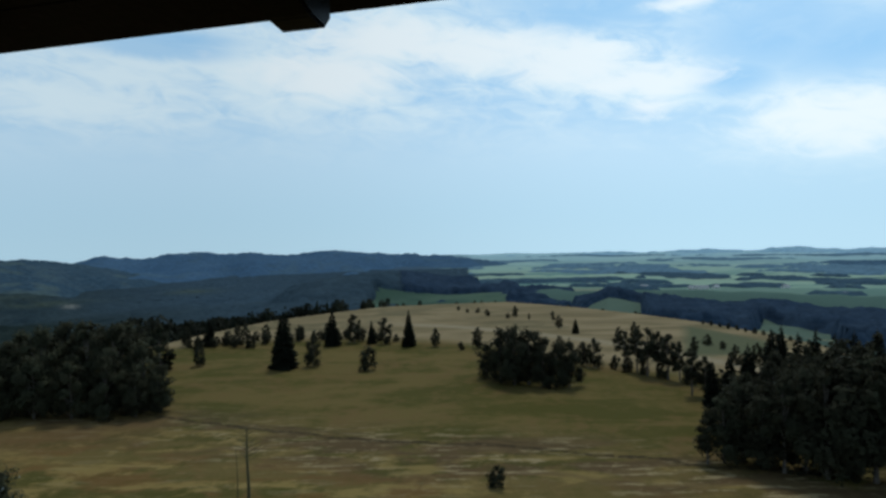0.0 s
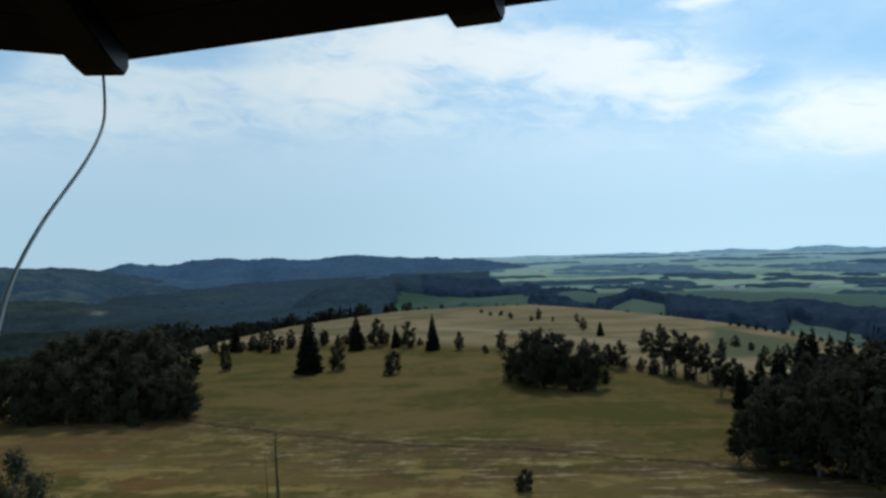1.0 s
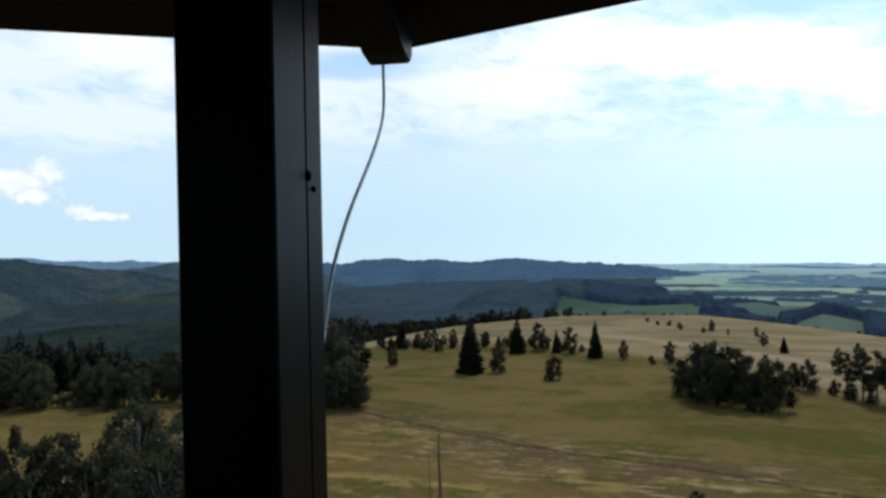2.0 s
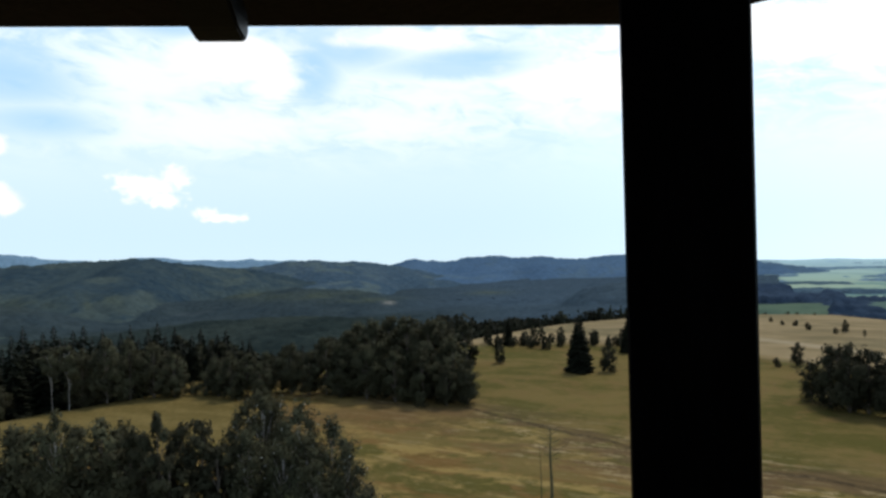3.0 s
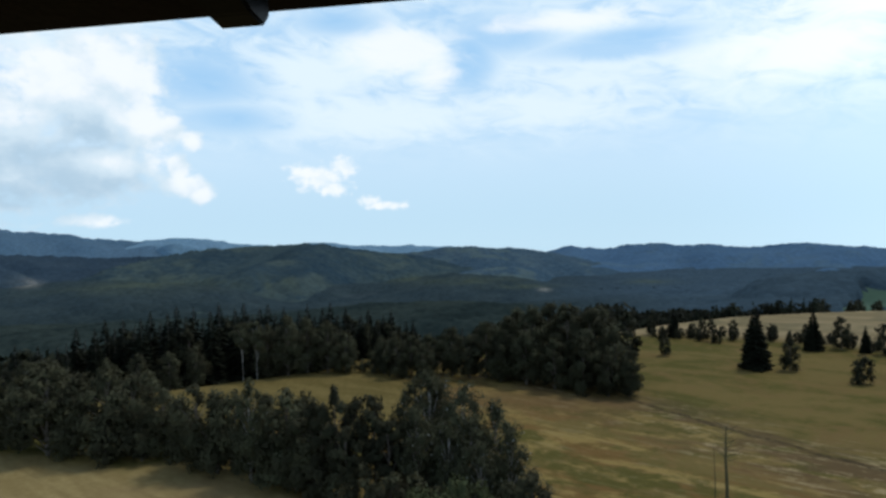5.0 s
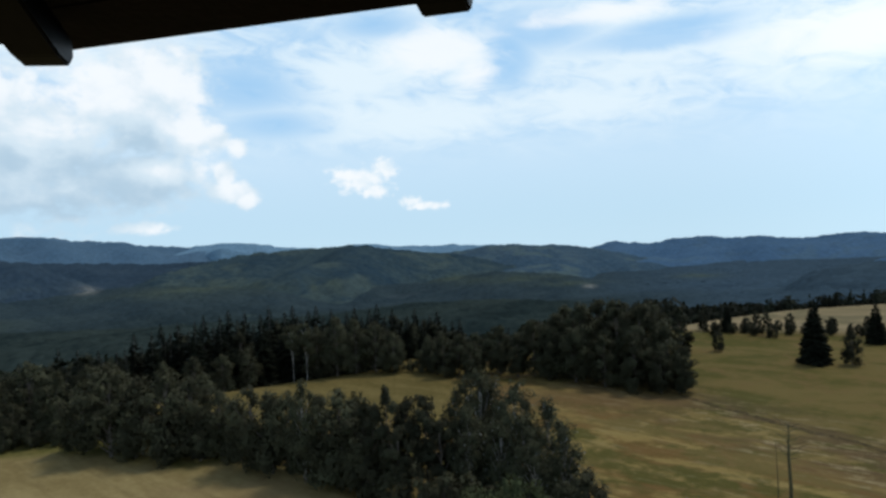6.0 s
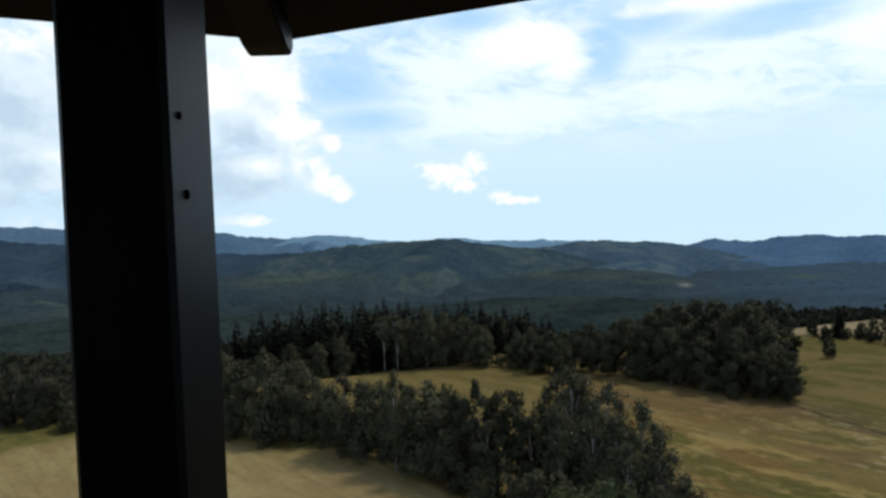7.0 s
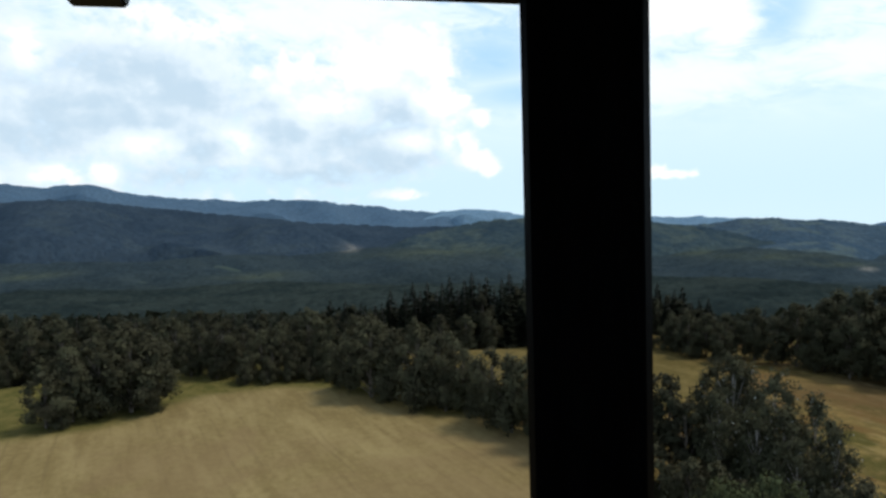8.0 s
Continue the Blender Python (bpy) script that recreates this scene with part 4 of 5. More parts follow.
def broadleaf(name, seed, h, r, clear, lobes, n, leaf, mat, bark, label, squash=0.85, stems=1, stout=1.0):
    """A broad-leaved tree: tapered trunk, limbs to each lobe and a loose crown of leaf sprays."""
    q = np.random.RandomState(seed)
    root = new(name)
    centres, sizes = [], []
    for i in range(lobes):
        t = (i + 0.5) / lobes
        a = i * 2.4 + q.uniform(-0.5, 0.5)
        z = clear * h + (h * (0.97 - clear)) * (0.09 + 0.85 * t)
        spread = r * (0.62 * math.sqrt(max(0.05, 1 - (2 * t - 0.8) ** 2 * 0.55))) * q.uniform(0.6, 1.1) * (1.0 if t < 0.85 else 0.35)
        centres.append((math.cos(a) * spread, math.sin(a) * spread, z))
        sizes.append(r * q.uniform(0.34, 0.52) * (1.05 - 0.45 * t))
    centres, sizes = np.array(centres), np.array(sizes)
    bm = bmesh.new()
    for s in range(stems):
        off = Vector((q.uniform(-0.3, 0.3), q.uniform(-0.3, 0.3), 0)) * (1.2 if stems > 1 else 0)
        lean = Vector((q.uniform(-0.5, 0.5), q.uniform(-0.5, 0.5), 0)) * (2.0 if stems > 1 else 0.6)
        spine = [off + lean * (t * t) + Vector((0, 0, -0.3 + (h * 0.86 + 0.3) * t)) for t in (0, 0.15, 0.35, 0.6, 0.85, 1)]
        w = 0.018 * h * stout / math.sqrt(stems)
        tube(bm, spine, [w * 1.35, w, w * 0.85, w * 0.55, w * 0.3, w * 0.1], 8)
    for c, sz in zip(centres, sizes):
        base = Vector((0, 0, max(0.3, c[2] - 0.30 * h * q.uniform(0.6, 1.0))))
        end = Vector(c)
        mid = base.lerp(end, 0.5) + Vector((0, 0, 0.1 * sz))
        tube(bm, [base, mid, end], [0.007 * h, 0.0045 * h, 0.002 * h], 5)
    part("trunk", bm, bark, root)
    v, f, soft, tone = leaf_cloud(centres, sizes * 0.92, n, leaf, seed + 1, squash)
    v[:, 2] = np.maximum(v[:, 2], 0.05)
    crown_me = mesh_of("crown", v, f, mat, True, soft)
    crown_me.attributes.new("bough", "FLOAT", "POINT").data.foreach_set("value", tone.astype(np.float32))
    crown = new("crown", crown_me)
    crown.parent = root
    return tagged(root, label, "tree")


def spruce(name, seed, h, r, whorls, label, ragged=0.25, boughs=13):
    """A spruce: straight trunk and drooping whorls of needled boughs down to the ground."""
    q = np.random.RandomState(seed)
    root = new(name)
    part("trunk", tube(bmesh.new(), [Vector((0, 0, -0.3)), Vector((0, 0, h * 0.4)), Vector((0, 0, h * 0.98))], [0.016 * h, 0.010 * h, 0.002 * h], 7), BARK, root)
    verts, faces = [], []
    for w in range(whorls):
        t = w / (whorls - 1)
        z = h * (0.03 + 0.96 * t)
        reach = r * (1 - t) ** 0.66 * (0.94 + 0.06 * math.sin(w * 2.1)) + 0.24 * (1.2 - t)
        for k in range(max(5, int(boughs * (1 - t) + 5))):
            a = q.uniform(0, 6.28)
            L = reach * q.uniform(1 - ragged * 1.6, 1 + ragged * 0.5)
            droop = L * q.uniform(0.10, 0.42)
            d, s = np.array([math.cos(a), math.sin(a), 0]), np.array([-math.sin(a), math.cos(a), 0])
            wide = 0.16 * L + 0.09
            zc = z + q.uniform(-0.3, 0.3) * h / whorls
            base = np.array([0, 0, zc]) + d * 0.1 * L
            m1 = np.array([0, 0, zc - droop * 0.35]) + d * L * 0.55
            tipv = np.array([0, 0, zc - droop * 0.75]) + d * L
            hang = np.array([0, 0, -0.24 * L - 0.06])
            i = len(verts)
            verts += [base, m1 + s * wide, tipv, m1 - s * wide, m1 + hang + d * 0.05 * L]
            faces += [(i, i + 1, i + 4), (i + 1, i + 2, i + 4), (i + 2, i + 3, i + 4), (i + 3, i, i + 4), (i, i + 1, i + 2, i + 3)]
    me = bpy.data.meshes.new("crown")
    me.from_pydata([tuple(v) for v in verts], [], faces)
    me.materials.append(NEEDLE)
    crown = new("crown", me)
    crown.parent = root
    return tagged(root, label, "tree")


KINDS = {}
for s in range(5):
    KINDS["round", s] = broadleaf("broadleaf_tree", 10 + s, 10, 3.9, 0.0, 17, 2700, 0.27, LEAF, BARK, "dark green broad-leaved tree in the hedge")
    KINDS["tall", s] = broadleaf("broadleaf_tree", 30 + s, 10, 2.6, 0.24, 11, 2400, 0.22, LEAF, BARK, "slender dark green tree with a loose crown")
    KINDS["spruce", s] = spruce("spruce_tree", 50 + s, 10, 2.5 + 0.16 * s, 40, "dark conical spruce with boughs to the ground", 0.24, 18)
for s in range(4):
    KINDS["hedge", s] = broadleaf("broadleaf_tree", 150 + s, 10, 4.2, 0.0, 19, 4000, 0.24, LEAF_HEDGE, BARK, "bushy grey-green tree in the hedge")
for s in range(3):
    KINDS["clump", s] = broadleaf("broadleaf_tree", 170 + s, 10, 4.0, 0.0, 18, 4600, 0.25, LEAF_CLUMP, BARK, "large dark broad-leaved tree in a dense clump")
    KINDS["brush", s] = broadleaf("bush", 180 + s, 10, 6.0, 0.0, 12, 1800, 0.42, LEAF_HEDGE, BARK, "low leafy bush at the foot of the hedge", stems=3)
    KINDS["bush", s] = broadleaf("bush", 70 + s, 10, 6.0, 0.0, 12, 1100, 0.56, LEAF, BARK, "low dark green bush on the meadow", stems=3)
    KINDS["pale", s] = broadleaf("willow_bush", 80 + s, 10, 3.9, 0.04, 22, 5200, 0.17, LEAF_PALE, BIRCH, "grey-green willow with pale stems showing", stems=4, stout=0.22)
    KINDS["wood", s] = spruce("spruce_tree", 90 + s, 10, 1.75, 36, "tall dark forest spruce at the wood's edge", 0.18, 15)
for s in range(3):
    KINDS["deep", s] = spruce("spruce_tree", 110 + s, 10, 1.7, 24, "dark spruce standing in the forest", 0.25, 9)
    KINDS["crowd", s] = broadleaf("broadleaf_tree", 120 + s, 10, 3.2, 0.05, 10, 1400, 0.34, LEAF, BARK, "dark broad-leaved tree standing in the forest")
KINDS["fresh", 0] = broadleaf("bush", 130, 10, 6.0, 0.0, 14, 3800, 0.26, LEAF_FRESH, BARK, "fresh green bush at the end of the hedge", stems=3)
used = set()
count = [0]


def plant(kind, az, d, h, fat=1.0, label="", group=""):
    """Set a tree of that kind and height at a bearing and a distance; the first of each kind is the original itself."""
    variants = [k for k in KINDS if k[0] == kind]
    count[0] += 1
    key = variants[(count[0] * 7 + int(d)) % len(variants)]
    x, y = spot(az, d)
    m = pose(x, y, float(ground_z(x, y)) - 0.05, 0, 0, (count[0] * 137.5) % 360) @ Matrix.Diagonal((h / 10 * fat, h / 10 * fat, h / 10, 1))
    if key in used:
        ob = copy_thing(KINDS[key], pose(0, 0, 0))
    else:
        ob = KINDS[key]
        used.add(key)
    ob.matrix_basis = m
    tagged(ob, label, group=group)
    return ob


for az, d, h in ((13.4, 122.7, 10.6), (9.4, 143.9, 8.2), (2.9, 139.5, 7.9), (19.3, 153, 6.4), (-11.3, 154.7, 3.6), (6.1, 144.6, 5.2)):
    plant("spruce", az, d, h, 0.86, "free-standing dark conical spruce on the dry meadow", "spruces on the meadow")
for az, d, h in ((11.0, 123.1, 5.8), (20.1, 131, 4.3), (7.6, 147, 6.6), (5.0, 144, 6.1), (0.6, 138.6, 4.1), (16.5, 150, 5.4), (14.9, 154, 4.3), (18.0, 152, 3.0), (21.1, 156, 4.6),
                 (-6.2, 184, 3.3), (-7.4, 175, 2.2), (-9.4, 170.5, 3.5), (-9.9, 163, 3.3), (-11.9, 118.8, 4.6), (-12.8, 117.8, 5.4), (-10.0, 127, 4.2), (-3.0, 136, 4.6), (13.2, 160, 4.6), (17.2, 163, 3.6),
                 (-14.8, 139.6, 4.1), (-16.1, 148, 4.1), (-20.7, 132.8, 3.7), (-23.7, 126, 3.6), (-25.3, 127.6, 3.9), (9.9, 158, 3.4), (12.2, 152, 3.2)):
    plant("tall" if d % 5 < 1 else "round", az, d, h, 0.86, "small dark broad-leaved tree standing free on the meadow", "small trees on the meadow")
for az, d, h in ((6.3, 117.1, 4.2), (17.3, 153, 2.5), (13.5, 155, 2.6), (12, 156, 2.6), (10.4, 152, 2.4), (-4.8, 63.3, 2.2), (8.3, 153, 2.2), (20.2, 154, 2.4), (18.8, 155, 2.0), (15.7, 157, 2.3), (19.6, 158, 2.6),
                 (-1.3, 201, 1.4), (-2.1, 194.5, 1.3), (-3.0, 193.5, 1.6), (-3.8, 186.6, 1.9), (-5.6, 181, 1.6), (-21.7, 144, 2.3), (-22.8, 139.6, 1.7), (-16.2, 198, 1.4), (-1.6, 134, 1.8), (4.0, 146, 1.8)):
    plant("bush", az, d, h, 0.85, "low dark bush on the dry meadow", "bushes on the meadow")
for i in range(20):                # the loose row of bushes along the knoll's foot
    plant("bush", 5.5 + 0.8 * i + 0.3 * math.sin(i * 5), 147 + 8 * ((i * 0.618) % 1), 1.9 + 1.5 * ((i * 0.37) % 1), 0.8, "low dark bush in a loose row below the knoll", "bushes below the knoll")
for i in range(14):                # a line of bushes along the far rim of the knoll
    az = -21.4 - 0.62 * i
    plant("bush", az, float(np.interp(az, EDGE_AZ, EDGE_R)) - 3, 1.0 + 0.5 * ((i * 0.618) % 1), 0.8, "small round bush in a line along the field's rim", "bushes along the rim")
for i in range(26):                # dark trees just behind the knoll's crest
    az = 9.4 - 1.05 * i + 0.4 * math.sin(i * 2.3)
    d = float(np.interp(az, EDGE_AZ, EDGE_R)) + 18 + 14 * ((i * 0.618) % 1)
    top = float(np.interp(az, [-18, -9, -3, 3, 4.6, 5.4, 8.6, 9.6], [-7.1, -6.3, -6.25, -6.35, -6.1, -5.55, -5.55, -6.0])) - 0.25 * ((i * 0.37) % 1)
    plant("bush", az, d, EYE + d * math.tan(radians(top)) - float(ground_z(*spot(az, d))), 0.75, "dark bushy tree behind the knoll's crest", "trees behind the crest")
for az, d, h in ((5.0, 720, 9), (4.2, 640, 7), (3.6, 660, 8), (3.1, 560, 6), (2.2, 690, 8), (1.5, 600, 7), (1.1, 610, 8), (0.4, 640, 8), (-0.4, 560, 7), (-1.0, 580, 9), (-1.6, 570, 8), (-2.6, 640, 8), (-3.2, 600, 9), (-3.8, 590, 8), (-4.4, 610, 9)):
    plant("bush", az, d, h, 0.7, "dark tree standing free on the green pasture", "trees on the pasture")
# the rounded clump in the middle of the meadow
for az, d, h in ((-3.8, 109, 6.0), (-5.0, 106, 9.0), (-6.2, 104, 9.6), (-7.4, 104, 9.2), (-8.6, 103, 8.1), (-9.8, 103, 7.2), (-10.8, 103, 7.6), (-5.6, 110, 8.4), (-8.0, 110, 8.0)):
    plant("round", az, d, h, 0.9, "dark rounded broad-leaved tree in a dense clump", "clump on the meadow")
# the row along the foot of the knoll
for az, d, h in ((-15.3, 121, 6.4), (-16.3, 115, 7.6), (-17.1, 112.2, 8.4), (-17.9, 113, 7.6), (-18.7, 110, 7.6), (-19.6, 110, 6.4), (-20.5, 101, 6.8), (-21.5, 101, 5.9), (-22.7, 100, 4.6), (-26.1, 115.5, 6.4), (-26.6, 126, 6.0), (-24.4, 112, 5.0)):
    plant("tall", az, d, h, 1.0, "slender dark tree in a row below the knoll", "tree row below the knoll")
for az, d, h in ((-14.5, 117, 2.4), (-15.5, 115, 2.6), (-18.2, 111, 2.6), (-20.5, 108, 3.0), (-21.5, 106, 3.4), (-16.8, 113, 2.0)):
    plant("bush", az, d, h, 0.8, "low bush under a tree row", "bushes under the tree row")
# the wood to the east
for i, (az, d, h) in enumerate(((-21.6, 73, 5.6), (-22.8, 74, 7.6), (-24.2, 75, 8.6), (-25.6, 74, 9.2), (-27.0, 73, 10.0), (-28.4, 74, 10.8), (-29.8, 73, 11.4), (-31.2, 74, 12.0), (-32.8, 74, 12.6), (-34.4, 75, 13.0), (-36.2, 75, 13.0),
                 (-24.0, 82, 8.0), (-26.0, 84, 9.0), (-28.2, 84, 10.0), (-30.2, 85, 11.0), (-32.2, 85, 11.8), (-34.4, 86, 12.4), (-26.4, 93, 8.8), (-28.6, 94, 9.8), (-30.7, 95, 10.5), (-33.0, 94, 11.4), (-35.4, 93, 12.0))):
    plant("round" if i % 4 else "tall", az, d, h, 0.95, "dark broad-leaved tree in the dense wood", "wood beside the meadow")
for az, d, h in ((-22.0, 96, 6.2), (-23.3, 98, 7.2), (-24.6, 99, 8.2), (-26.2, 100, 10.2), (-26.9, 101, 10.6), (-28.0, 99, 10.0), (-29.2, 98, 10.8), (-30.4, 97, 10.4), (-31.6, 96, 11.0), (-33, 96, 11.4)):
    plant("spruce", az, d, h, 0.85, "dark spruce rising out of the wood", "spruces of the wood")
# the big clump at the meadow's west side
for az, d, h in ((22.9, 99, 7.0), (24.0, 102, 9.8), (26.0, 105, 12.8), (27.9, 107, 13.2), (30.8, 108, 12.4), (33.0, 109, 10.8), (34.8, 110, 9.8), (37.7, 112, 8.8), (39.7, 113, 7.2), (25.0, 109, 12.0), (29.4, 112, 12.8), (32.0, 113, 11.4),
                 (24.6, 98.5, 6.6), (26.6, 100.5, 8.8), (29.0, 102, 8.4), (31.4, 105, 9.0), (33.6, 107, 7.4), (36.2, 110, 7.2), (41.2, 113, 7.4), (42.5, 112, 7.2), (43.5, 115, 6.2), (40.2, 109, 6.0)):
    plant("clump", az, d, h, 0.9, "large dark broad-leaved tree in a dense clump", "big clump west of the meadow")


def reach(az, d, el):
    x, y = spot(az, d)
    return EYE + d * math.tan(radians(el)) - float(ground_z(x, y))


# the hedge between stubble field and meadow
for az, d, h in ((40.8, 47.0, 6.6), (39.2, 48.0, 5.8), (37.0, 48.5, 6.9), (35.2, 49.0, 5.6)):
    plant("fresh", az, d, h, 0.74, "", "fresh green bushes of the hedge")
for az, d, h, fat in ((39.5, 61.5, 12.4, 0.74), (36.6, 60.0, 11.4, 0.74), (34.0, 58.0, 10.2, 0.72), (32.7, 56.0, 8.2, 0.70), (41.5, 63.0, 10.2, 0.72), (37.9, 56.5, 9.0, 0.72), (35.2, 54.5, 7.6, 0.75), (54.4, 68.5, 10.8, 0.55), (40.6, 58.5, 9.6, 0.8), (36.0, 57.0, 9.2, 0.8), (38.6, 64.0, 11.0, 0.8)):
    plant("pale", az, d, h, fat, "grey-green willow with pale stems beside the stubble field", "willows of the hedge")
for az, d, h, fat in ((47.4, 61.5, 11.0, 0.72), (45.8, 62.5, 9.6, 0.95), (44.2, 60.8, 10.2, 0.95), (43.0, 58.5, 8.6, 1.0), (46.6, 59.5, 8.0, 1.0), (48.6, 63.5, 8.8, 0.9)):
    plant("tall", az, d, h, fat, "dark leafy tree with a pointed top in the hedge", "dark trees of the hedge")
for az, d, h, fat in ((30.9, 50.5, 6.6, 1.0), (32.8, 50.5, 5.8, 1.0), (49.4, 64.5, 9.0, 0.9), (51.4, 66.5, 9.8, 0.9), (53.0, 69.5, 9.0, 0.9), (55.6, 72.0, 8.8, 0.9), (57.0, 72.5, 8.8, 0.9), (58.6, 75.0, 9.2, 0.9), (50.2, 68.0, 9.0, 0.9), (61.0, 81.0, 8.2, 0.95), (63.2, 82.5, 9.6, 0.95),
                      (64.9, 83.5, 10.6, 1.0), (66.8, 86.5, 9.4, 0.95), (69.0, 88.0, 11.2, 1.0), (70.7, 92.0, 8.6, 0.95), (62.2, 86.0, 9.0, 0.9), (68.0, 91.0, 9.4, 0.9), (60.0, 80.0, 6.6, 0.95),
                      (93.6, 91.0, 7.0, 1.15), (91.9, 92.0, 8.6, 1.05), (90.0, 92.5, 10.2, 1.05), (87.9, 92.5, 11.6, 1.05), (86.4, 92.5, 9.4, 1.0), (88.8, 94.5, 10.0, 1.0), (99.8, 94.0, 9.0, 0.9), (103.0, 96.0, 9.0, 0.9)):
    plant("hedge", az, d, h, fat, "bushy grey-green tree in the hedge by the stubble field", "hedge trees")
for az, d, h in ((81.1, 106, 9.2), (79.4, 108, 8.0), (78.0, 103, 7.6), (76.2, 104, 8.6), (74.1, 105, 10.2), (72.4, 101, 8.8), (82.8, 109, 8.2), (84.6, 113, 9.0), (73.3, 100, 5.6), (75.2, 100.5, 5.8), (77.2, 100.5, 5.4), (79.2, 101, 5.2), (81.6, 105, 5.4), (83.6, 108, 5.8), (85.4, 112, 5.8),
                 (86.2, 119, 9.2), (88.4, 120, 9.0), (90.6, 121, 9.8), (92.6, 121, 10.6), (94.6, 122, 11.0), (97.0, 123, 10.6), (99.5, 124, 10.0)):
    plant("hedge", az, d, h, 0.95, "grey-green tree in the row behind the stubble field", "trees behind the field")
for az, d, h in ((67.3, 85.6, 4.6), (65.2, 81.2, 4.4), (62.6, 80.2, 4.0), (59.6, 78.4, 4.6), (57.4, 75.0, 4.4), (55.4, 72.2, 4.6), (53.2, 69.0, 4.4), (50.7, 65.0, 4.6), (48.8, 62.0, 4.6), (47.0, 58.6, 4.4), (45.0, 57.0, 4.8), (42.8, 54.5, 5.0), (40.8, 53.0, 5.2), (71.6, 93.6, 3.4), (92.6, 89.6, 3.6), (86.4, 90.6, 3.4), (46.4, 118.5, 3.4), (45.4, 117.5, 2.4), (44.4, 116.5, 3.6), (72.6, 97.5, 3.2), (74.2, 98.6, 3.4), (75.8, 99.0, 3.2), (77.6, 99.0, 3.4), (79.4, 99.5, 3.2), (86.8, 116, 4.0), (88.6, 117, 4.0), (90.4, 117, 4.2), (92.2, 118, 4.0), (94.0, 118, 4.2), (96.0, 119, 4.2), (98.0, 120, 4.2)):
    plant("brush", az, d, h, 0.8, "low leafy bush at the foot of the hedge", "bushes of the hedge")
# the edge of the forest below the meadow
TOP_AZ = [5, 9, 15, 20, 26, 31, 35, 38, 40, 43, 48, 52, 57, 63, 66, 69, 74, 79, 86, 92, 97, 110]
TOP_EL = [-6.2, -6.3, -6.4, -6.3, -5.8, -6.2, -7.0, -7.8, -8.0, -6.5, -5.7, -5.7, -5.1, -5.5, -6.2, -6.7, -7.2, -6.6, -6.4, -5.8, -5.2, -5.0]
for i in range(54):
    az, d = 41 + i * 0.64, 123 + 24 * ((i * 0.618) % 1)
    if az < 66 or i % 2:
        plant("wood", az, d, reach(az, d, float(np.interp(az, TOP_AZ, TOP_EL)) + 0.15 - 1.5 * ((i * 0.37) % 1) ** 1.4), 1.25, "tall dark forest spruce at the wood's edge", "spruces at the forest's edge")
for az, d, h, fat in ((51.6, 119, 11.0, 0.9), (50.0, 120, 10.4, 0.85), (48.3, 119, 9.4, 0.85), (46.8, 117.5, 7.6, 0.8), (53.2, 121, 9.8, 0.8), (58.8, 120, 7.6, 0.8), (60.8, 119, 7.0, 0.85), (63.0, 118, 7.4, 0.8), (65.2, 117, 7.0, 0.8), (42.6, 117, 7.0, 0.9), (45.0, 132, 7.4, 0.8), (43.8, 118, 6.4, 0.8), (47.6, 120, 6.4, 0.8), (68.6, 112, 7.4, 0.8), (70.4, 111, 7.8, 0.8)):
    plant("hedge", az, d, h, fat, "pale grey-green broad-leaved tree at the forest's edge behind the field", "broad-leaved trees at the forest's edge")
for az in (54.1, 55.2):             # two pale birch stems before the dark wood
    birch = broadleaf("birch_tree", int(az * 10), 10, 2.2, 0.50, 9, 1600, 0.22, LEAF_HEDGE, BIRCH, "birch with a pale bare stem before the dark wood", stout=0.28)
    birch.matrix_basis = pose(*spot(az, 118.5), float(ground_z(*spot(az, 118.5)))) @ Matrix.Diagonal((1.05, 1.05, 1.05, 1))
# tops of bushes at the tower's foot, and a thin bare sapling
for az, d, h in ((-13.4, 52, 3.6), (-17.0, 53, 3.4), (-22.9, 53, 4.3), (-0.8, 53, 2.9), (-19.6, 55, 2.6)):
    plant("bush", az, d, h, 0.7, "low dark bush near the foot of the tower", "bushes near the tower")
sapling = tagged(new("sapling"), "thin nearly bare grey sapling on the meadow", "tree")
bm = tube(bmesh.new(), [Vector((0, 0, -0.2)), Vector((0.05, 0, 2.6)), Vector((-0.05, 0.05, 5.0)), Vector((0.02, 0, 7.6))], [0.17, 0.14, 0.10, 0.03], 7)
tube(bm, [Vector((-1.0, 0.2, -0.2)), Vector((-0.95, 0.2, 3.0)), Vector((-1.0, 0.1, 6.0))], [0.06, 0.045, 0.015], 6)
part("trunk", bm, MOSSY, sapling)
q = np.random.RandomState(12)
bm = bmesh.new()
for i in range(34):
    z = 4.8 + 2.9 * i / 33
    a, L = i * 2.4, q.uniform(0.5, 1.4) * (1.25 - 0.4 * i / 33)
    tube(bm, [Vector((0, 0, z)), Vector((math.cos(a) * L * 0.6, math.sin(a) * L * 0.6, z + 0.25 * L)), Vector((math.cos(a) * L, math.sin(a) * L, z + 0.45 * L))], [0.026, 0.018, 0.008], 5)
part("branches", bm, MOSSY, sapling, "bare thin twigs")
sapling.matrix_basis = pose(*spot(15.8, 60), 0)
# a dead grey bush with a flat spray of bare twigs
dead = tagged(new("dead_bush"), "dead grey bush with a flat top of bare twigs", "bush")
part("trunk", tube(bmesh.new(), [Vector((0, 0, -0.2)), Vector((0.1, 0.05, 2.2)), Vector((-0.05, 0, 4.3))], [0.12, 0.09, 0.06], 7), WEATHERED, dead)
bm = bmesh.new()
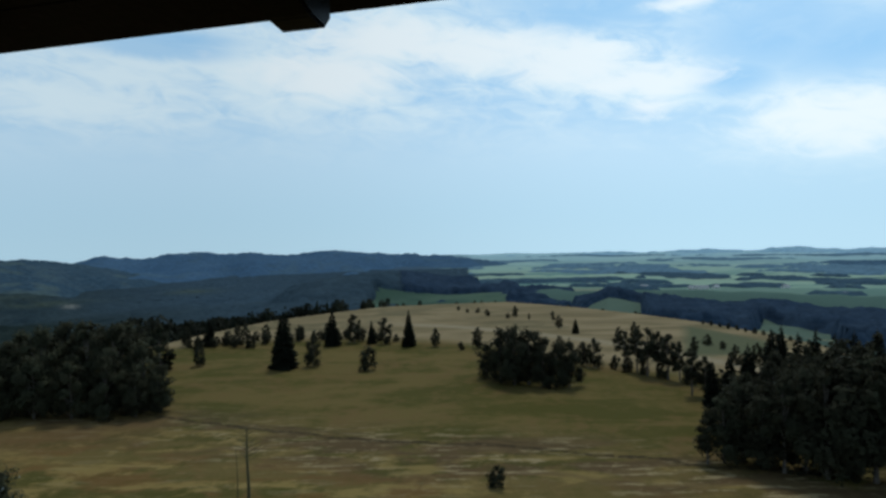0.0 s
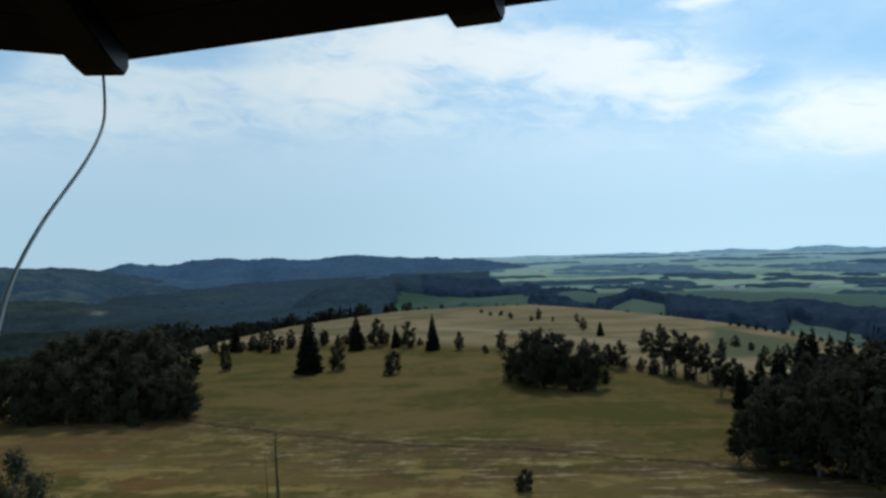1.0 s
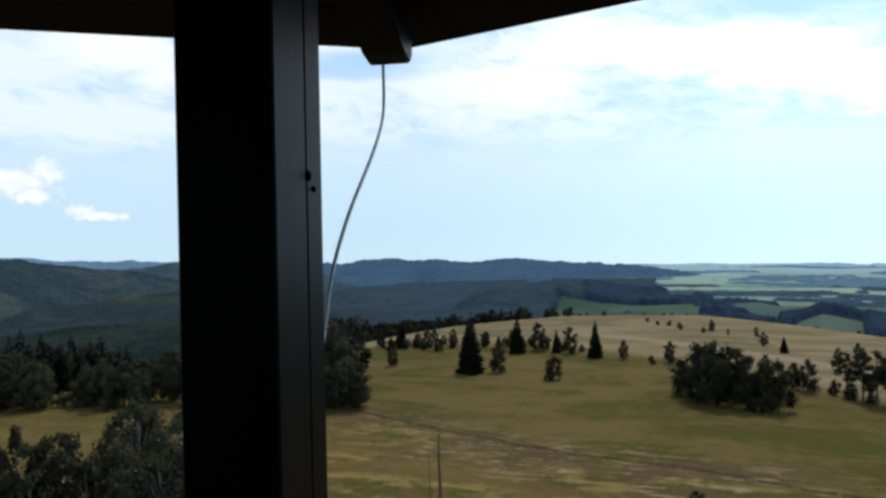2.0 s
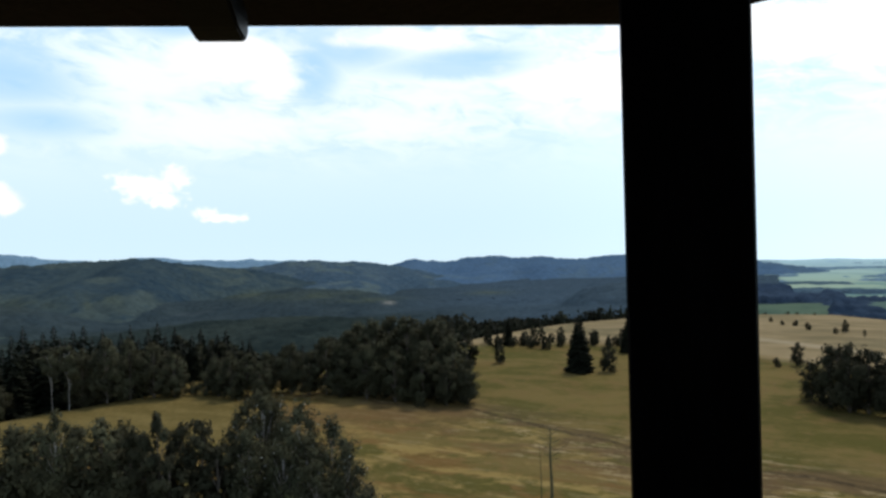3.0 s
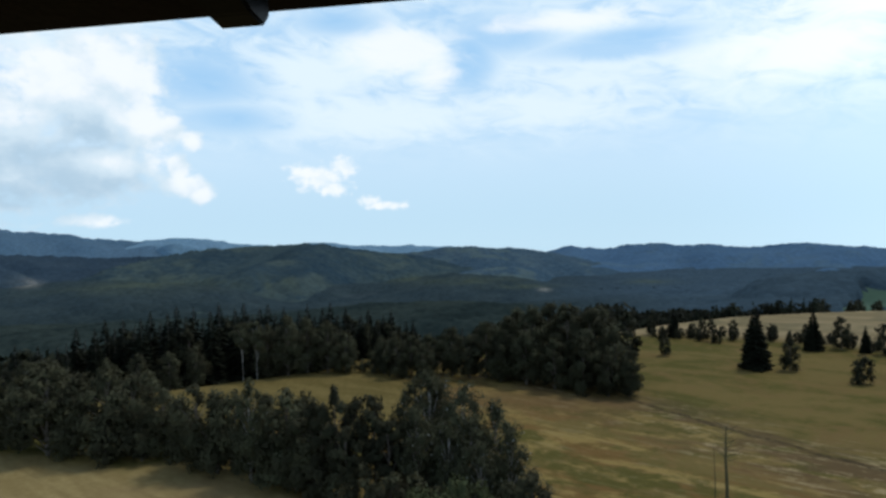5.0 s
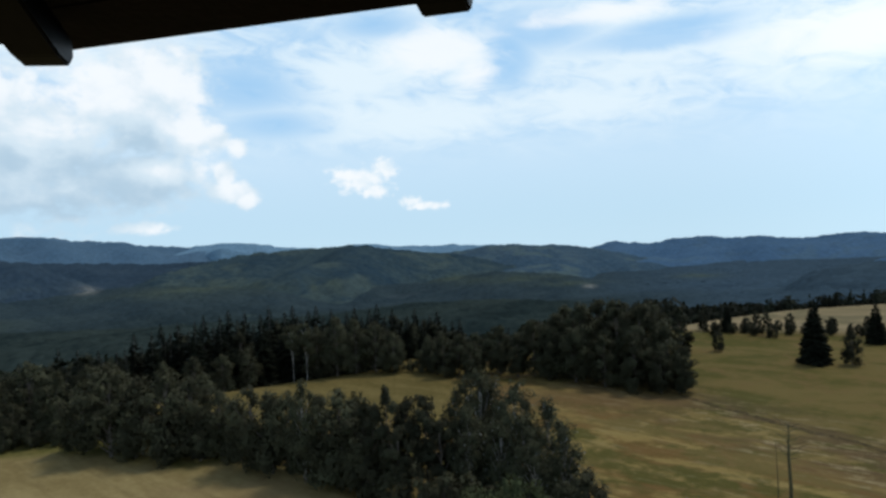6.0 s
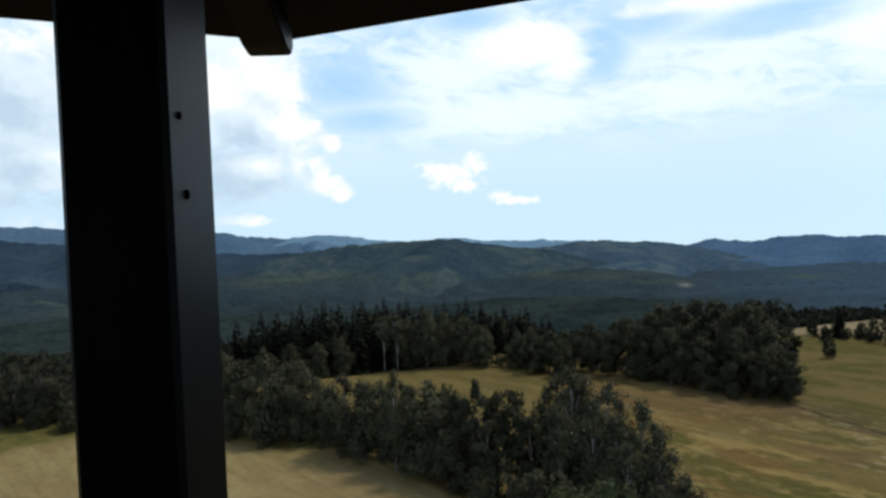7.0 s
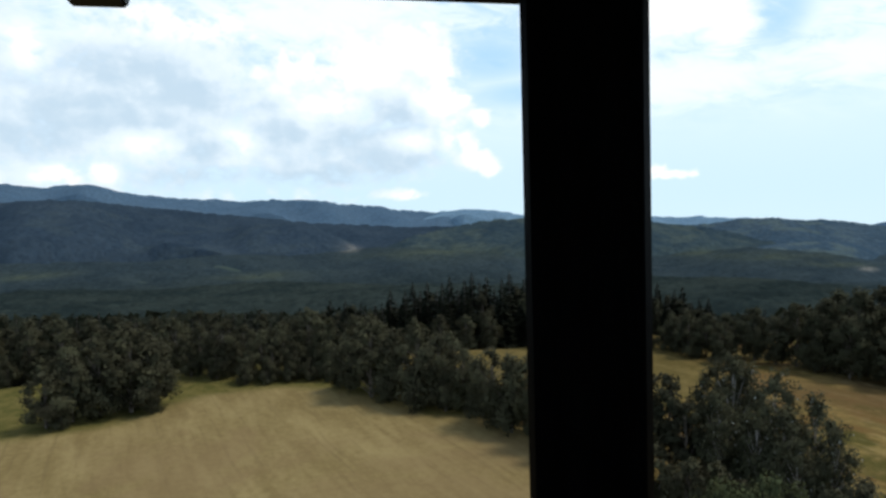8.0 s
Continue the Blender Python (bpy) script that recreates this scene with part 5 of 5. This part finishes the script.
for i in range(46):
    a, L = i * 2.4, 0.35 + 1.35 * math.sqrt((i + 0.5) / 46)
    base, rise = 3.5 + 0.8 * ((i * 0.618) % 1), 0.9 - 0.22 * L
    knee = Vector((math.cos(a) * L * 0.45, math.sin(a) * L * 0.45, base + rise * 0.75))
    tube(bm, [Vector((0, 0, base)), knee, Vector((math.cos(a + 0.2) * L, math.sin(a + 0.2) * L, base + rise))], [0.035, 0.025, 0.012], 5)
    for k in (-1, 1):
        tube(bm, [knee, knee + Vector((math.cos(a + 0.6 * k), math.sin(a + 0.6 * k), 0.5)) * 0.5 * L], [0.018, 0.008], 4)
part("branches", bm, WEATHERED, dead, "bare grey twigs")
dead.matrix_basis = pose(*spot(23.2, 49), 0)
for u in (-0.36, 0.36):             # two small pale boxes half hidden in the hedge
    hive = tagged(new("pale_box"), "small weathered white wooden box half hidden in the hedge", "box", "pale boxes")
    part("body", boxed((0.42, 0.38, 0.40), pose(0, 0, 0.32)), PALE_PAINT, hive)
    part("lid", boxed((0.48, 0.44, 0.05), pose(0, 0, 0.545)), PALE_PAINT, hive)
    part("stand", boxed((0.5, 0.45, 0.12), pose(0, 0, 0.06)), BARK, hive)
    x, y = spot(71.2, 96.5)
    ux, uy = spot(71.2 + 90, u)
    hive.matrix_basis = pose(x + ux, y + uy, 0.0, 0, 0, 71.2 + 20 * u)
# the forest behind its edge, tree by tree
q = np.random.RandomState(77)
for i in range(260):
    az, d = q.uniform(22, 104), math.sqrt(q.uniform(124 ** 2, 196 ** 2))
    cone = q.uniform() < 0.66
    h = min(float(q.uniform(12, 19)), reach(az, d, float(np.interp(az, TOP_AZ, TOP_EL)) - 0.55 - q.uniform(0.0, 1.6)))
    if h > 4:
        plant("deep" if cone else "crowd", az, d, h, q.uniform(0.95, 1.25), "", "trees of the near forest")
for k, ob in KINDS.items():
    if k not in used:
        for o in (*ob.children_recursive, ob):
            bpy.data.objects.remove(o)

# a few far houses among the fields of the plain
WALLS = material("whitewashed_wall", (0.55, 0.54, 0.52), (0.72, 0.71, 0.68), 0.6, bump=0.1)
TILES = material("pale_grey_roof", (0.22, 0.23, 0.24), (0.32, 0.33, 0.34), 0.5, bump=0.2)


def house(x, y, z, long, wide, turn):
    home = tagged(new("house"), "small far white-walled house with a pale grey gable roof", "house", "far houses on the plain")
    part("wall", boxed((long, wide, 4.6), pose(0, 0, 2.0)), WALLS, home)
    bm = bmesh.new()
    ends = [[bm.verts.new((s * (long / 2 + 0.4), u * (wide / 2 + 0.5), h)) for u, h in ((-1, 4.1), (0, 7.6), (1, 4.1))] for s in (-1, 1)]
    bm.faces.new(ends[0])
    bm.faces.new(ends[1][::-1])
    for i in range(3):
        j = (i + 1) % 3
        bm.faces.new((ends[0][i], ends[1][i], ends[1][j], ends[0][j]))
    bmesh.ops.recalc_face_normals(bm, faces=bm.faces[:])
    part("roof", bm, TILES, home)
    for k in (-1, 1):
        part("window", boxed((1.1, 0.12, 1.3), pose(k * long / 4, -wide / 2 - 0.03, 2.4)), TIMBER, home, "dark far window")
    home.matrix_basis = pose(x, y, z, 0, 0, turn)


for i, (az, d) in enumerate(((-20.6, 1310), (-21.1, 1330), (-21.5, 1300), (-22.4, 1340), (-30.2, 1280), (-30.8, 1300), (-31.3, 1270), (-27.4, 1420), (-16.9, 1440))):
    x, y = spot(az, d)
    house(x, y, float(ground_z(x, y)) - 0.6, 11 + 3 * (i % 3), 8, az + 25 * (i % 4) - 30)

# ---- the forests beyond, too many to count ----


def forest(label, r0, r1, az0, az1, step, tall, seed, sprays, mat, conifers=0.6, capped=False, wide=0.32, drop=1.0, lift=0.0):
    """Trees by the hundred, each a loose heap of needled or leafy sprays."""
    q = np.random.RandomState(seed)
    n = int((r1 * r1 - r0 * r0) / 2 * radians(az1 - az0) / step ** 2)
    r, az = np.sqrt(q.uniform(r0 * r0, r1 * r1, n)), q.uniform(az0, az1, n)
    x, y = -np.sin(np.radians(az)) * r, np.cos(np.radians(az)) * r
    keep = woods(x, y) > q.uniform(0.05, 0.4, n)
    x, y, r, az, n = x[keep], y[keep], r[keep], az[keep], int(keep.sum())
    z = ground_z(x, y)
    h = tall * q.uniform(0.65, 1.15, n)
    if capped:
        h = np.clip(h, 5.0, np.maximum(5.0, EYE + r * np.tan(np.radians(np.interp(az, TOP_AZ, TOP_EL) - drop - q.uniform(0, 0.6, n))) - z))
    cone = (q.uniform(size=n) < conifers)[:, None]
    w = np.where(cone[:, 0], h * 0.17, h * wide)[:, None]
    m = sprays
    t = np.where(cone, 1 - q.uniform(size=(n, m)) ** 0.55, q.uniform(0.08, 1, (n, m)))
    prof = np.where(cone, (1 - t) ** 0.85 + 0.03, np.sqrt(np.clip(1 - (2 * t - 1.05) ** 2 * 0.9, 0.03, 1)))
    a = q.uniform(0, 6.2832, (n, m))
    lump = 1 + 0.22 * np.sin(a * 3 + t * 9 + q.uniform(0, 6, (n, 1)))
    rad = w * prof * lump * q.uniform(0.55, 1.05, (n, m))
    p = np.stack([x[:, None] + np.cos(a) * rad, y[:, None] + np.sin(a) * rad, z[:, None] + h[:, None] * t], -1)
    out = unit(np.stack([np.cos(a), np.sin(a), np.where(cone, 0.6, 1.6 * t - 0.1) + lift], -1))
    soft = unit(out + q.normal(scale=0.12, size=(n, m, 3)))
    out = out + q.normal(scale=0.3, size=(n, m, 3))
    out /= np.linalg.norm(out, axis=-1, keepdims=True)
    u = np.cross(out, np.array([0, 0, 1.0]) + q.normal(scale=0.3, size=(n, m, 3)))
    u /= np.linalg.norm(u, axis=-1, keepdims=True)
    v = np.cross(out, u)
    s = (h[:, None] * (1.0 / math.sqrt(m)) * q.uniform(0.6, 1.3, (n, m)) * np.where(cone, 0.55 + 0.5 * (1 - t), 0.9))[:, :, None]
    verts = np.stack([p - u * s * 0.7, p - v * s, p + u * s * 0.7, p + v * s * 0.8], 2).reshape(-1, 3)
    faces = np.arange(len(verts)).reshape(-1, 4)
    return tagged(new("forest", mesh_of("forest", verts, faces, mat, True, np.repeat(soft.reshape(-1, 3), 4, axis=0))), label, "forest", kind="stuff")


forest("dense dark mixed forest on the slope below the meadow", 190, 440, 9, 108, 7.2, 17, 7, 40, NEEDLE, 0.66, True)
forest("dark spruce wood behind the knoll's crest", 200, 280, 4, 26, 4.4, 15, 8, 90, NEEDLE, 0.6, True, drop=0.3)


def canopy_sheet(label, r0, r1, az0, az1, tall, seed, mat, uneven=0.13, where=woods):
    """The closed, gently lumpy roof of far woods, coming down to the ground along their rims."""
    q = np.random.RandomState(seed)
    rows = r0 * (r1 / r0) ** np.linspace(0, 1, 190)
    A, R = np.meshgrid(np.arange(az0, az1, 0.3), rows)
    A, R = A + q.uniform(-0.12, 0.12, A.shape), R * (1 + q.uniform(-0.002, 0.002, A.shape))
    x, y = -np.sin(np.radians(A)) * R, np.cos(np.radians(A)) * R
    cover = np.clip(where(x, y) * 2.5 - 0.3, 0, 1)
    lumps = 0.74 + 0.10 * waves(x, y, 26, seed + 1) + 0.08 * waves(x, y, 70, seed + 2) + q.uniform(0, uneven, A.shape)
    z = ground_z(x, y) - 0.8 + tall * lumps * cover
    i = np.arange(A.size).reshape(A.shape)
    keep = (cover[:-1, :-1] + cover[1:, 1:] + cover[:-1, 1:] + cover[1:, :-1]) > 0
    quad = np.stack([i[:-1, :-1], i[1:, :-1], i[1:, 1:], i[:-1, 1:]], -1)[keep]
    me = mesh_of("forest", np.stack([x, y, z], -1).reshape(-1, 3), quad, mat, True)
    # share of painted haze blue in the canopy, by bearing and distance
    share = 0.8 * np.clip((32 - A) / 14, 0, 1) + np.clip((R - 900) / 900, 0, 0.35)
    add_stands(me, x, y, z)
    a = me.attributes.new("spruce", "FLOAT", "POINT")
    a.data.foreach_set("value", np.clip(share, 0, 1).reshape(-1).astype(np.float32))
    return tagged(new("forest", me), label, "forest", kind="stuff")


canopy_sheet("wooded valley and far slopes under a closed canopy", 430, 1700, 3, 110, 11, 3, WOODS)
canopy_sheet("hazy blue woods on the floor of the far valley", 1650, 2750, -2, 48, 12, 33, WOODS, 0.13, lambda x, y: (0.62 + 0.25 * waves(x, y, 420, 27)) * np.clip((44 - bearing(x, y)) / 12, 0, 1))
canopy_sheet("dark blue-green woods and copses in the lowland", 325, 1100, -46, 4, 12, 24, WOODS_BLUE, 0.2)
# haze is painted into both crown colours, the farther one paler
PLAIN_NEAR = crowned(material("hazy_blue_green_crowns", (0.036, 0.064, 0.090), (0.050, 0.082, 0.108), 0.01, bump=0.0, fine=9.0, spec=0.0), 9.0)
PLAIN_FAR = crowned(material("hazy_pale_blue_crowns", (0.080, 0.138, 0.188), (0.100, 0.162, 0.210), 0.008, bump=0.0, fine=9.0, spec=0.0), 12.0)
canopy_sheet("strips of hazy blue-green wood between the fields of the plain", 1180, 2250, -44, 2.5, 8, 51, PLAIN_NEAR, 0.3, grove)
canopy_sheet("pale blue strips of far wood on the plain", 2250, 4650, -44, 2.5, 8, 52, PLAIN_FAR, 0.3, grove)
